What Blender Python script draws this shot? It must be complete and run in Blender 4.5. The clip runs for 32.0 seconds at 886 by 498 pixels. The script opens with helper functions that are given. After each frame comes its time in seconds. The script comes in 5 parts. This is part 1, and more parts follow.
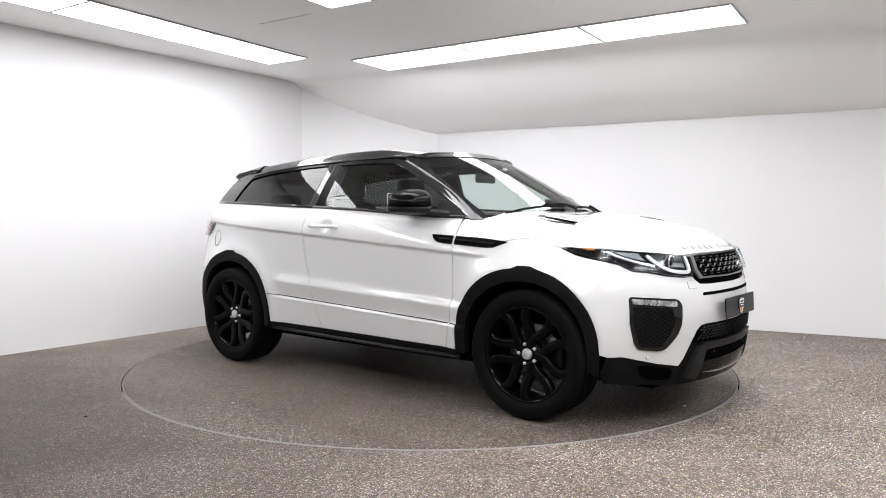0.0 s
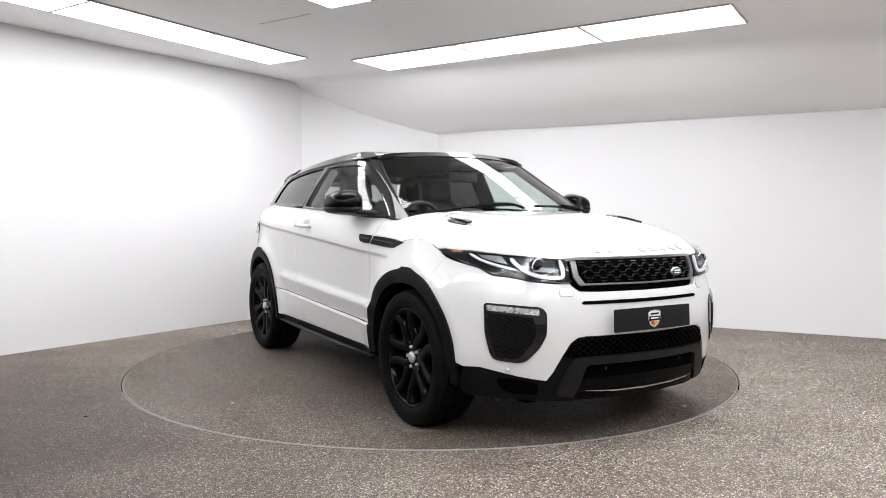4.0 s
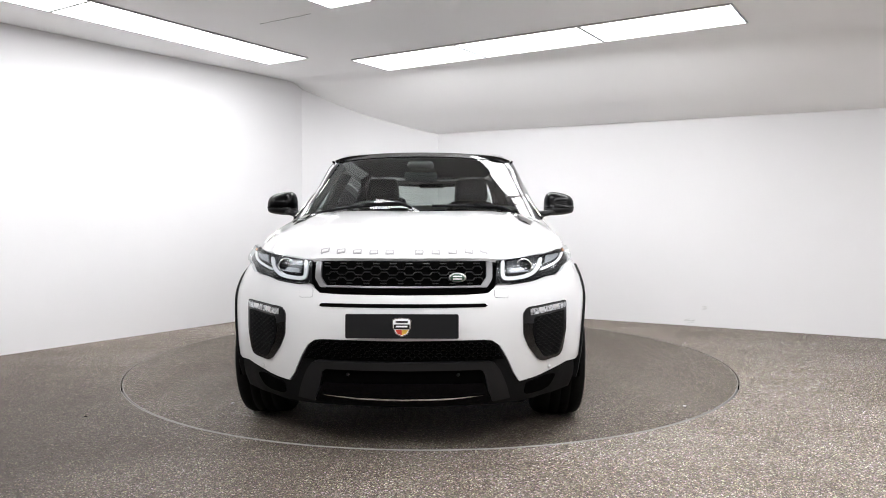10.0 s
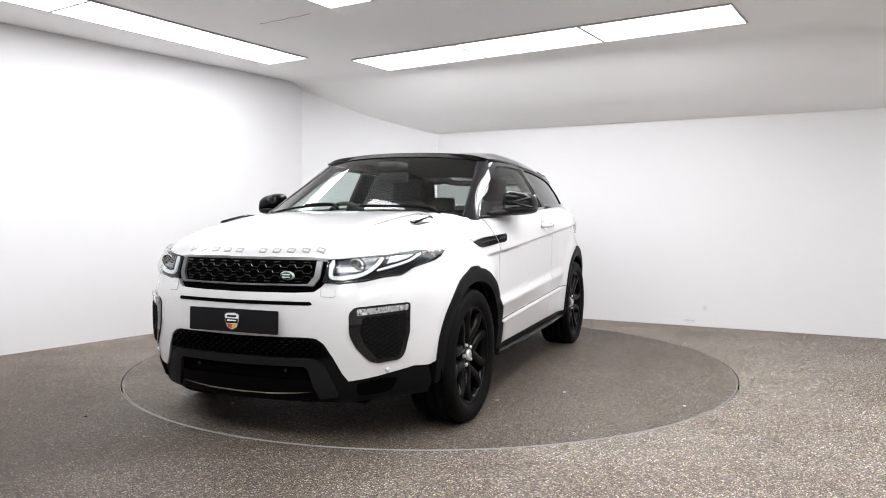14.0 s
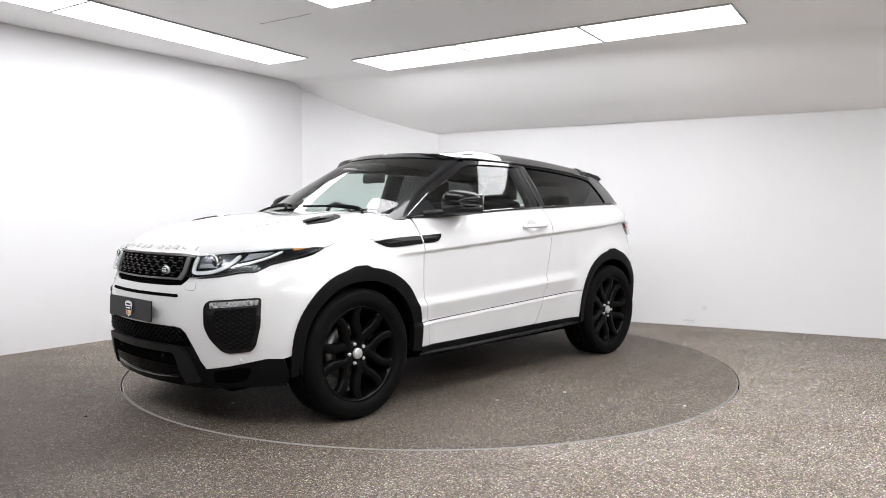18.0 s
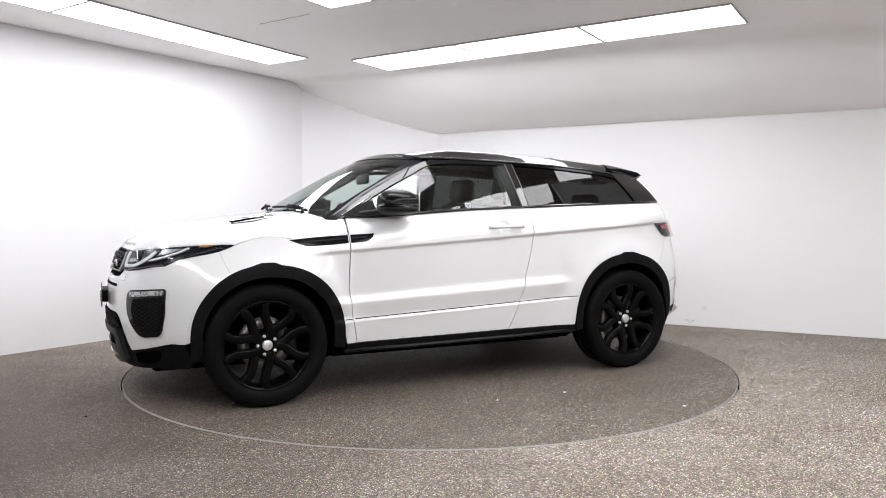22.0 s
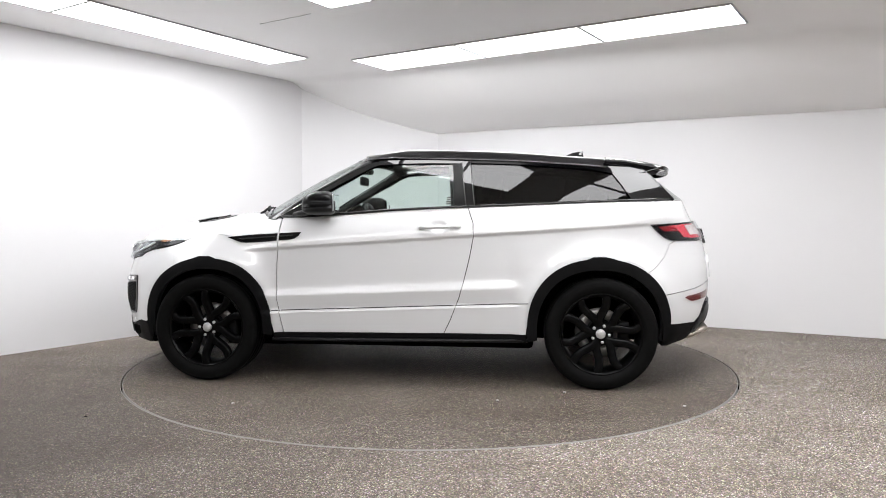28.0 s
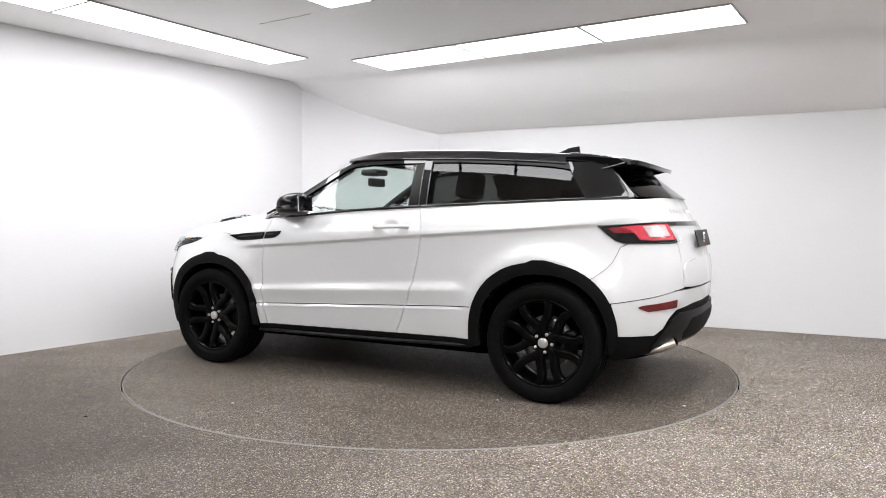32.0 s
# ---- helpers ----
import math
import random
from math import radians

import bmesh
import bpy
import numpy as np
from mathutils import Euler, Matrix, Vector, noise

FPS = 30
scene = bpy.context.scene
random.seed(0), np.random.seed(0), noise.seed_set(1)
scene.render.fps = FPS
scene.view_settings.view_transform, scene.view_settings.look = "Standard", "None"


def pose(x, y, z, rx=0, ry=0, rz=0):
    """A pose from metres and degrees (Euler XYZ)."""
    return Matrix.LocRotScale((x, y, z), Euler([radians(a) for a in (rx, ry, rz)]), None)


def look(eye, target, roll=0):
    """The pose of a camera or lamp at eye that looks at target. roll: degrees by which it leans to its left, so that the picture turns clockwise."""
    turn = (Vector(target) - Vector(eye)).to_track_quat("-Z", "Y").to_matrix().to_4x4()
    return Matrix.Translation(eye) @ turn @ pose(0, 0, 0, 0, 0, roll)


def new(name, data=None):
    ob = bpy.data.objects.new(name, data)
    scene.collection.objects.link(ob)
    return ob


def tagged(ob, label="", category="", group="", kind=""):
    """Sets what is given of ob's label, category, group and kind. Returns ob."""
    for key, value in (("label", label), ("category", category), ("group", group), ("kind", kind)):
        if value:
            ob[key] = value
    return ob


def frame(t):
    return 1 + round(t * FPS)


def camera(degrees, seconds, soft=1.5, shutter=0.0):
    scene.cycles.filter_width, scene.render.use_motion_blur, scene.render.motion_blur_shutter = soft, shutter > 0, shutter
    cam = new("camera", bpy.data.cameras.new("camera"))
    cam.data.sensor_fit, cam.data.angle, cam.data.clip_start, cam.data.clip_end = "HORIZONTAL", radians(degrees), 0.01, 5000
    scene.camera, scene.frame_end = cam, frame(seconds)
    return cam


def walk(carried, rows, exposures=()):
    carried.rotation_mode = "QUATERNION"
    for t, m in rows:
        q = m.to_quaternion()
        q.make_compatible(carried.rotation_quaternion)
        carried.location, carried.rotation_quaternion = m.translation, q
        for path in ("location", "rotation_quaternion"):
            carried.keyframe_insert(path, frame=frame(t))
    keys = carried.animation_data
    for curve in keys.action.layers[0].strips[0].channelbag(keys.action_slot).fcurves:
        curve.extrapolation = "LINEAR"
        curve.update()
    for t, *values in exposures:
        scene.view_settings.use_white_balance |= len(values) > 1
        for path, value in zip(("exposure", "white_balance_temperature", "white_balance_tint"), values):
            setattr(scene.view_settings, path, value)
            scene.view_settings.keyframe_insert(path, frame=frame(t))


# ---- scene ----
# ---------------- camera and turning plan ----------------
EYE = Vector((0.0, -5.665, 1.129))
AIM = Vector((0.014905, 0.998866, -0.045212))
cam = camera(62.53, 32.0, soft=0.95)
walk(cam, [(0.0, look(EYE, EYE + AIM, 0.05)), (32.0, look(EYE, EYE + AIM, 0.05))], [(0.0, 0.42), (32.0, 0.42)])

TURN_START, TURN_RATE = -39.11, -5.2832     # degrees at 0 s, degrees a second
TABLE_R, TABLE_Y = 2.247, 0.055           # turntable radius, and how far back its middle lies
CAR_X, CAR_Y = 0.125, -0.060                # where the car stands on the turntable

# ---------------- world and light ----------------
world = bpy.data.worlds.new("world")
world.use_nodes = True
scene.world = world
world.node_tree.nodes["Background"].inputs[0].default_value = (0.8, 0.85, 0.9, 1)
world.node_tree.nodes["Background"].inputs[1].default_value = 0.02
PANEL_GLOW = 9.6


# ---------------- materials ----------------
def mat(name, base, rough=0.5, metal=0.0, coat=0.0, spec=0.5, vary=0.0, vscale=3.0, bump=0.0, bscale=200.0, glow=0.0):
    m = bpy.data.materials.new(name)
    m.use_nodes = True
    nt = m.node_tree
    b = nt.nodes["Principled BSDF"]
    b.inputs["Base Color"].default_value = (*base, 1)
    b.inputs["Roughness"].default_value = rough
    b.inputs["Metallic"].default_value = metal
    b.inputs["Coat Weight"].default_value = coat
    b.inputs["Coat Roughness"].default_value = 0.02
    b.inputs["Specular IOR Level"].default_value = spec
    if glow:
        b.inputs["Emission Color"].default_value = (*base, 1)
        b.inputs["Emission Strength"].default_value = glow
    tc = nt.nodes.new("ShaderNodeTexCoord")
    if vary:
        n = nt.nodes.new("ShaderNodeTexNoise")
        n.inputs["Scale"].default_value = vscale
        n.inputs["Detail"].default_value = 5
        nt.links.new(tc.outputs["Object"], n.inputs["Vector"])
        r = nt.nodes.new("ShaderNodeValToRGB")
        r.color_ramp.elements[0].position, r.color_ramp.elements[1].position = 0.3, 0.7
        r.color_ramp.elements[0].color = (*[c * (1 - vary) for c in base], 1)
        r.color_ramp.elements[1].color = (*[min(1, c * (1 + vary)) for c in base], 1)
        nt.links.new(n.outputs["Fac"], r.inputs["Fac"])
        nt.links.new(r.outputs["Color"], b.inputs["Base Color"])
    if bump:
        n2 = nt.nodes.new("ShaderNodeTexNoise")
        n2.inputs["Scale"].default_value = bscale
        n2.inputs["Detail"].default_value = 3
        nt.links.new(tc.outputs["Object"], n2.inputs["Vector"])
        bp = nt.nodes.new("ShaderNodeBump")
        bp.inputs["Strength"].default_value = bump
        bp.inputs["Distance"].default_value = 0.004
        nt.links.new(n2.outputs["Fac"], bp.inputs["Height"])
        nt.links.new(bp.outputs["Normal"], b.inputs["Normal"])
    return m


def glass_mat(name, tint, gloss=0.055):
    """Thin tinted glass: clear straight on, mirror-like at a glance."""
    m = bpy.data.materials.new(name)
    m.use_nodes = True
    nt = m.node_tree
    out = nt.nodes["Material Output"]
    nt.nodes.remove(nt.nodes["Principled BSDF"])
    tr = nt.nodes.new("ShaderNodeBsdfTransparent")
    tr.inputs[0].default_value = (*tint, 1)
    gl = nt.nodes.new("ShaderNodeBsdfGlossy")
    gl.inputs["Roughness"].default_value = 0.0
    lw = nt.nodes.new("ShaderNodeLayerWeight")
    lw.inputs["Blend"].default_value = 0.5
    pw = nt.nodes.new("ShaderNodeMath")
    pw.operation = "POWER"
    pw.inputs[1].default_value = 5.0
    ma = nt.nodes.new("ShaderNodeMath")
    ma.operation = "MULTIPLY_ADD"
    ma.inputs[1].default_value, ma.inputs[2].default_value = 0.93, gloss
    mx = nt.nodes.new("ShaderNodeMixShader")
    nt.links.new(lw.outputs["Facing"], pw.inputs[0])
    nt.links.new(pw.outputs[0], ma.inputs[0])
    nt.links.new(ma.outputs[0], mx.inputs[0])
    nt.links.new(tr.outputs[0], mx.inputs[1])
    nt.links.new(gl.outputs[0], mx.inputs[2])
    nt.links.new(mx.outputs[0], out.inputs[0])
    return m


def resin_mat(name, seed, tone, stain_shade=None):
    """Resin-bound gravel: small stones of mixed brown, grey and pale colours; last argument: centre, reach and tint of
    a brown patch, darkened further for weaker light.
    """
    m = bpy.data.materials.new(name)
    m.use_nodes = True
    nt = m.node_tree
    b = nt.nodes["Principled BSDF"]
    tc = nt.nodes.new("ShaderNodeTexCoord")
    mp = nt.nodes.new("ShaderNodeMapping")
    mp.inputs["Location"].default_value = (seed, seed * 2.0, 0)
    nt.links.new(tc.outputs["Object"], mp.inputs["Vector"])
    vo = nt.nodes.new("ShaderNodeTexVoronoi")
    vo.inputs["Scale"].default_value = 200
    nt.links.new(mp.outputs[0], vo.inputs["Vector"])
    sep = nt.nodes.new("ShaderNodeSeparateColor")
    nt.links.new(vo.outputs["Color"], sep.inputs[0])
    ramp = nt.nodes.new("ShaderNodeValToRGB")
    cr = ramp.color_ramp
    cr.elements[0].position, cr.elements[0].color = 0.0, (0.028 * tone[0], 0.023 * tone[1], 0.019 * tone[2], 1)
    cr.elements[1].position, cr.elements[1].color = 1.0, (0.70 * tone[0], 0.675 * tone[1], 0.645 * tone[2], 1)
    for pos, col in ((0.25, (0.066, 0.055, 0.045)), (0.5, (0.126, 0.110, 0.093)), (0.75, (0.203, 0.182, 0.161)), (0.9, (0.30, 0.278, 0.253))):
        e = cr.elements.new(pos)
        e.color = (*[c * t for c, t in zip(col, tone)], 1)
    nt.links.new(sep.outputs[0], ramp.inputs["Fac"])
    big = nt.nodes.new("ShaderNodeTexNoise")
    big.inputs["Scale"].default_value = 1.1
    big.inputs["Detail"].default_value = 7
    big.inputs["Roughness"].default_value = 0.62
    nt.links.new(mp.outputs[0], big.inputs["Vector"])
    br = nt.nodes.new("ShaderNodeValToRGB")
    br.color_ramp.elements[0].position, br.color_ramp.elements[0].color = 0.32, (0.74, 0.70, 0.66, 1)
    br.color_ramp.elements[1].position, br.color_ramp.elements[1].color = 0.66, (1.08, 1.08, 1.08, 1)
    nt.links.new(big.outputs["Fac"], br.inputs["Fac"])
    mul = nt.nodes.new("ShaderNodeMix")
    mul.data_type, mul.blend_type = "RGBA", "MULTIPLY"
    mul.inputs["Factor"].default_value = 1.0
    nt.links.new(ramp.outputs["Color"], mul.inputs["A"])
    nt.links.new(br.outputs["Color"], mul.inputs["B"])
    hue = nt.nodes.new("ShaderNodeVectorMath")          # each stone leans to a tint of its own
    hue.operation = "SCALE"
    hue.inputs["Scale"].default_value = 1.9
    cmb = nt.nodes.new("ShaderNodeCombineColor")
    cmb.inputs[0].default_value = 0.53
    nt.links.new(sep.outputs[1], cmb.inputs[1])
    nt.links.new(sep.outputs[2], cmb.inputs[2])
    nt.links.new(cmb.outputs[0], hue.inputs[0])
    tint = nt.nodes.new("ShaderNodeMix")
    tint.data_type, tint.blend_type = "RGBA", "MULTIPLY"
    tint.inputs["Factor"].default_value = 0.30
    nt.links.new(mul.outputs["Result"], tint.inputs["A"])
    nt.links.new(hue.outputs[0], tint.inputs["B"])
    mp2 = nt.nodes.new("ShaderNodeMapping")             # long faint tyre tracks
    mp2.inputs["Rotation"].default_value = (0, 0, -0.35)
    mp2.inputs["Scale"].default_value = (0.35, 2.6, 1.0)
    nt.links.new(tc.outputs["Object"], mp2.inputs["Vector"])
    trk = nt.nodes.new("ShaderNodeTexNoise")
    trk.inputs["Scale"].default_value = 1.3
    trk.inputs["Detail"].default_value = 5
    nt.links.new(mp2.outputs[0], trk.inputs["Vector"])
    tr = nt.nodes.new("ShaderNodeValToRGB")
    tr.color_ramp.elements[0].position, tr.color_ramp.elements[0].color = 0.36, (0.86, 0.83, 0.80, 1)
    tr.color_ramp.elements[1].position, tr.color_ramp.elements[1].color = 0.55, (1.0, 1.0, 1.0, 1)
    nt.links.new(trk.outputs["Fac"], tr.inputs["Fac"])
    track = nt.nodes.new("ShaderNodeMix")
    track.data_type, track.blend_type = "RGBA", "MULTIPLY"
    track.inputs["Factor"].default_value = 1.0
    nt.links.new(tint.outputs["Result"], track.inputs["A"])
    nt.links.new(tr.outputs["Color"], track.inputs["B"])
    last = track.outputs["Result"]
    if stain_shade:
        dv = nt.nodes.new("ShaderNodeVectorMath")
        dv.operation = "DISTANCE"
        dv.inputs[1].default_value = (*stain_shade[0], 0)
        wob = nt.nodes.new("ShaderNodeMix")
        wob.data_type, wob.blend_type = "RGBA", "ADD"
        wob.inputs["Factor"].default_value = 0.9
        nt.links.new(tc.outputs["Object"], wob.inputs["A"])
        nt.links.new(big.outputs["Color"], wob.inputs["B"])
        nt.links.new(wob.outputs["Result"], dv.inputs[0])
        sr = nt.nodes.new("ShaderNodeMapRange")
        sr.inputs["From Min"].default_value, sr.inputs["From Max"].default_value = stain_shade[1], stain_shade[2]
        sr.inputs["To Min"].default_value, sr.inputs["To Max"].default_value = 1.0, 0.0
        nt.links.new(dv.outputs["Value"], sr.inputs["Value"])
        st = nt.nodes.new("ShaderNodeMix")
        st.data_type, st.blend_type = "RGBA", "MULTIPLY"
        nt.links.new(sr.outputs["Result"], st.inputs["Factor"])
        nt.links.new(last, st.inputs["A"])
        st.inputs["B"].default_value = (*stain_shade[3], 1)
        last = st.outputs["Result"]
    nt.links.new(last, b.inputs["Base Color"])
    b.inputs["Roughness"].default_value = 0.62
    b.inputs["Specular IOR Level"].default_value = 0.35
    bp = nt.nodes.new("ShaderNodeBump")
    bp.inputs["Strength"].default_value = 0.8
    bp.inputs["Distance"].default_value = 0.003
    bp.invert = True
    nt.links.new(vo.outputs["Distance"], bp.inputs["Height"])
    nt.links.new(bp.outputs["Normal"], b.inputs["Normal"])
    return m


def make_glow(name, color, strength):
    m = bpy.data.materials.new(name)
    m.use_nodes = True
    nt = m.node_tree
    nt.nodes.remove(nt.nodes["Principled BSDF"])
    em = nt.nodes.new("ShaderNodeEmission")
    em.inputs[0].default_value = (*color, 1)
    em.inputs[1].default_value = strength
    nt.links.new(em.outputs[0], nt.nodes["Material Output"].inputs[0])
    return m


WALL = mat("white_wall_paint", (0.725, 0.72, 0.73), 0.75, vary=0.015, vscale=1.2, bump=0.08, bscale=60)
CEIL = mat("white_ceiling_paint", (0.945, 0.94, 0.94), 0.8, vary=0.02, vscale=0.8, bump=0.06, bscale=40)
# brown patch at left, darkened beyond its own colour for weaker light
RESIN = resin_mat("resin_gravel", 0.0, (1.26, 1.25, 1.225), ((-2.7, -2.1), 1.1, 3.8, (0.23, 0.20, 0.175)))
# disc gravel is browner, its tone lowered further for shade around the car
RESIN2 = resin_mat("resin_gravel_disc_shaded", 3.7, (0.68, 0.65, 0.605))
DIFFUSER = make_glow("light_diffuser", (0.985, 0.985, 1.0), PANEL_GLOW)
FRAME = mat("light_frame_grey", (0.42, 0.42, 0.42), 0.4)
CRACK = mat("hairline_crack", (0.25, 0.24, 0.23), 0.9)
SCUFF = mat("grey_scuff", (0.45, 0.44, 0.43), 0.9)
ALU = mat("dulled_aluminium", (0.24, 0.233, 0.225), 0.65, metal=0.1)
PAINT = mat("white_car_paint", (0.625, 0.626, 0.633), 0.35, coat=1.0, vary=0.006, vscale=2.0)
GLOSS = mat("gloss_black_paint", (0.0025, 0.0025, 0.003), 0.3, coat=1.0, spec=0.05)
PLASTIC = mat("black_textured_plastic", (0.0042, 0.0042, 0.0046), 0.6, spec=0.10, vary=0.2, vscale=9, bump=0.12, bscale=500)
GREYPL = mat("dark_grey_plastic", (0.0085, 0.0085, 0.009), 0.45, spec=0.2, vary=0.1, vscale=9)
DARK = mat("dark_cavity", (0.0012, 0.0012, 0.0012), 0.9, spec=0.02)
RUBBER = mat("tyre_rubber", (0.0032, 0.0032, 0.0032), 0.65, spec=0.07, vary=0.25, vscale=30, bump=0.2, bscale=150)
WHEELBLACK = mat("gloss_black_alloy", (0.0018, 0.0018, 0.0019), 0.35, coat=0.14, spec=0.03)
STEEL = mat("brake_steel", (0.30, 0.29, 0.28), 0.4, metal=0.9, vary=0.15, vscale=12)
CHROME = mat("chrome", (0.75, 0.75, 0.76), 0.12, metal=1.0)
SATIN = mat("satin_silver", (0.62, 0.62, 0.62), 0.3, metal=0.6)
PIANO = mat("piano_black_trim", (0.0012, 0.0012, 0.0016), 0.2, coat=0.10, spec=0.03)
PILLARBLK = mat("black_pillar_film", (0.0035, 0.0035, 0.005), 0.25, coat=0.45, spec=0.08)
GRILLEGREY = mat("grey_metallic_trim", (0.16, 0.16, 0.165), 0.32, metal=0.7)
MARKSILVER = mat("silver_mark", (0.30, 0.30, 0.31), 0.35, metal=0.2)
LAMPBLACK = mat("lamp_inner_black", (0.004, 0.004, 0.005), 0.25, coat=0.2, spec=0.1)
LAMPGREY = mat("lamp_inner_grey", (0.28, 0.29, 0.31), 0.25, metal=0.5)
LAMPGREY2 = mat("lamp_bowl_grey", (0.06, 0.062, 0.068), 0.2, metal=0.6)
MESHGREY = mat("black_mesh_lacquer", (0.012, 0.012, 0.013), 0.3, coat=0.3, spec=0.3)
FOGLENS = mat("faceted_fog_lens", (0.50, 0.51, 0.53), 0.15, metal=0.6, vary=0.9, vscale=75)
DRLWHITE = mat("white_light_guide", (0.70, 0.71, 0.73), 0.25, coat=0.3)
AMBER = mat("amber_lens", (0.36, 0.15, 0.04), 0.15, coat=1.0)
REDLENS = mat("red_lens", (0.22, 0.007, 0.014), 0.12, coat=0.6, vary=0.2, vscale=40)
CLEARCELL = mat("pale_clear_lens", (0.62, 0.52, 0.52), 0.15, coat=1.0, vary=0.2, vscale=40)
REFLECT = mat("dark_red_reflector", (0.11, 0.003, 0.007), 0.15, coat=0.8)
REDGLOW = mat("pink_red_light_guide", (0.60, 0.045, 0.07), 0.15, coat=0.6, vary=0.25, vscale=28)
CLEARGLASS = glass_mat("green_tinted_glass", (0.78, 0.86, 0.83))
SCREEN = glass_mat("windscreen_glass", (0.80, 0.865, 0.845))
PRIVACY = glass_mat("privacy_glass", (0.065, 0.067, 0.067), 0.036)
REARGLASS = glass_mat("tinted_rear_glass", (0.48, 0.50, 0.49))
LENS = glass_mat("clear_lamp_lens", (0.93, 0.95, 0.96), 0.02)
LEATHER = mat("black_leather", (0.013, 0.0115, 0.0115), 0.5, vary=0.2, vscale=15, bump=0.1, bscale=120)
TRIMDARK = mat("dark_interior_trim", (0.015, 0.015, 0.0155), 0.6, vary=0.15, vscale=12)
HEADLINER = mat("dark_headliner", (0.012, 0.012, 0.012), 0.9)
MIRRORCAP = mat("gloss_black_mirror_cap", (0.0016, 0.0016, 0.0018), 0.3, coat=0.16, spec=0.05)
MIRROR = mat("mirror_glass", (0.8, 0.82, 0.83), 0.03, metal=1.0)
PLATEBLK = mat("black_number_board", (0.007, 0.007, 0.008), 0.4, spec=0.2)
BADGEGREEN = mat("dark_green_badge", (0.01, 0.05, 0.03), 0.3)
BADGEWHITE = mat("white_enamel", (0.75, 0.76, 0.78), 0.3)
BADGERED = mat("red_enamel", (0.5, 0.05, 0.03), 0.3)
BADGEGOLD = mat("yellow_enamel", (0.65, 0.42, 0.06), 0.3)
EXH = mat("stainless_exhaust", (0.55, 0.50, 0.45), 0.3, metal=1.0, vary=0.15, vscale=20)


# ---------------- mesh helpers ----------------
def part(name, bm, material, parent=None, label="", smooth=True):
    me = bpy.data.meshes.new(name)
    bmesh.ops.recalc_face_normals(bm, faces=bm.faces[:]) if len(bm.faces) < 4 else None
    skin = bm.verts.layers.float_vector.get("skin") is not None
    bm.to_mesh(me)
    bm.free()
    me.materials.append(material)
    if skin:
        nrm = np.zeros(len(me.vertices) * 3, np.float32)
        me.attributes["skin"].data.foreach_get("vector", nrm)
        nrm = nrm.reshape(-1, 3)
        loops = [None] * len(me.loops)
        for p in me.polygons:
            flat = tuple(p.normal)
            for k in p.loop_indices:
                loops[k] = tuple(nrm[me.loops[k].vertex_index]) if p.use_smooth else flat
        me.normals_split_custom_set(loops)
        me.attributes.remove(me.attributes["skin"])
    else:
        me.polygons.foreach_set("use_smooth", [smooth] * len(me.polygons))
    ob = new(name, me)
    if parent is not None:
        ob.parent = parent
    if label:
        tagged(ob, label)
    return ob


def sstep(a, b, v):
    t = np.clip((v - a) / (b - a), 0.0, 1.0)
    return float(t * t * (3 - 2 * t))


def spline(knots):
    """A smooth curve through (x, y) knots, clamped at the ends."""
    xs = np.array([k[0] for k in knots], float)
    ys = np.array([k[1] for k in knots], float)
    order = np.argsort(xs)
    xs, ys = xs[order], ys[order]
    h = np.diff(xs)
    d = np.diff(ys) / h
    m = np.empty(len(xs))
    m[0], m[-1] = d[0], d[-1]
    m[1:-1] = (d[:-1] * h[1:] + d[1:] * h[:-1]) / (h[1:] + h[:-1])

    def f(v):
        v = min(max(v, xs[0]), xs[-1])
        i = min(max(int(np.searchsorted(xs, v)) - 1, 0), len(h) - 1)
        t = (v - xs[i]) / h[i]
        return float((2 * t**3 - 3 * t**2 + 1) * ys[i] + (t**3 - 2 * t**2 + t) * h[i] * m[i]
                     + (-2 * t**3 + 3 * t**2) * ys[i + 1] + (t**3 - t**2) * h[i] * m[i + 1])
    return f


def rounded(pts, r, n=4):
    """A closed outline with its corners rounded."""
    out = []
    k = len(pts)
    for i in range(k):
        p, a, b = Vector(pts[i]), Vector(pts[i - 1]), Vector(pts[(i + 1) % k])
        la, lb = (a - p).length, (b - p).length
        pa = p + (a - p) * (min(r, 0.45 * la) / max(la, 1e-9))
        pb = p + (b - p) * (min(r, 0.45 * lb) / max(lb, 1e-9))
        for j in range(n + 1):
            t = j / n
            out.append(tuple(pa * (1 - t) ** 2 + p * 2 * t * (1 - t) + pb * t * t))
    return out


def smooth_line(pts, n=6):
    """An open line through the points, eased by Catmull-Rom."""
    P = [Vector(p) for p in pts]
    P = [P[0] * 2 - P[1]] + P + [P[-1] * 2 - P[-2]]
    out = []
    for i in range(1, len(P) - 2):
        for j in range(n):
            t = j / n
            out.append(tuple(0.5 * (2 * P[i] + (P[i + 1] - P[i - 1]) * t + (2 * P[i - 1] - 5 * P[i] + 4 * P[i + 1] - P[i + 2]) * t * t
                                    + (3 * P[i] - P[i - 1] - 3 * P[i + 1] + P[i + 2]) * t**3)))
    return out + [tuple(P[-2])]


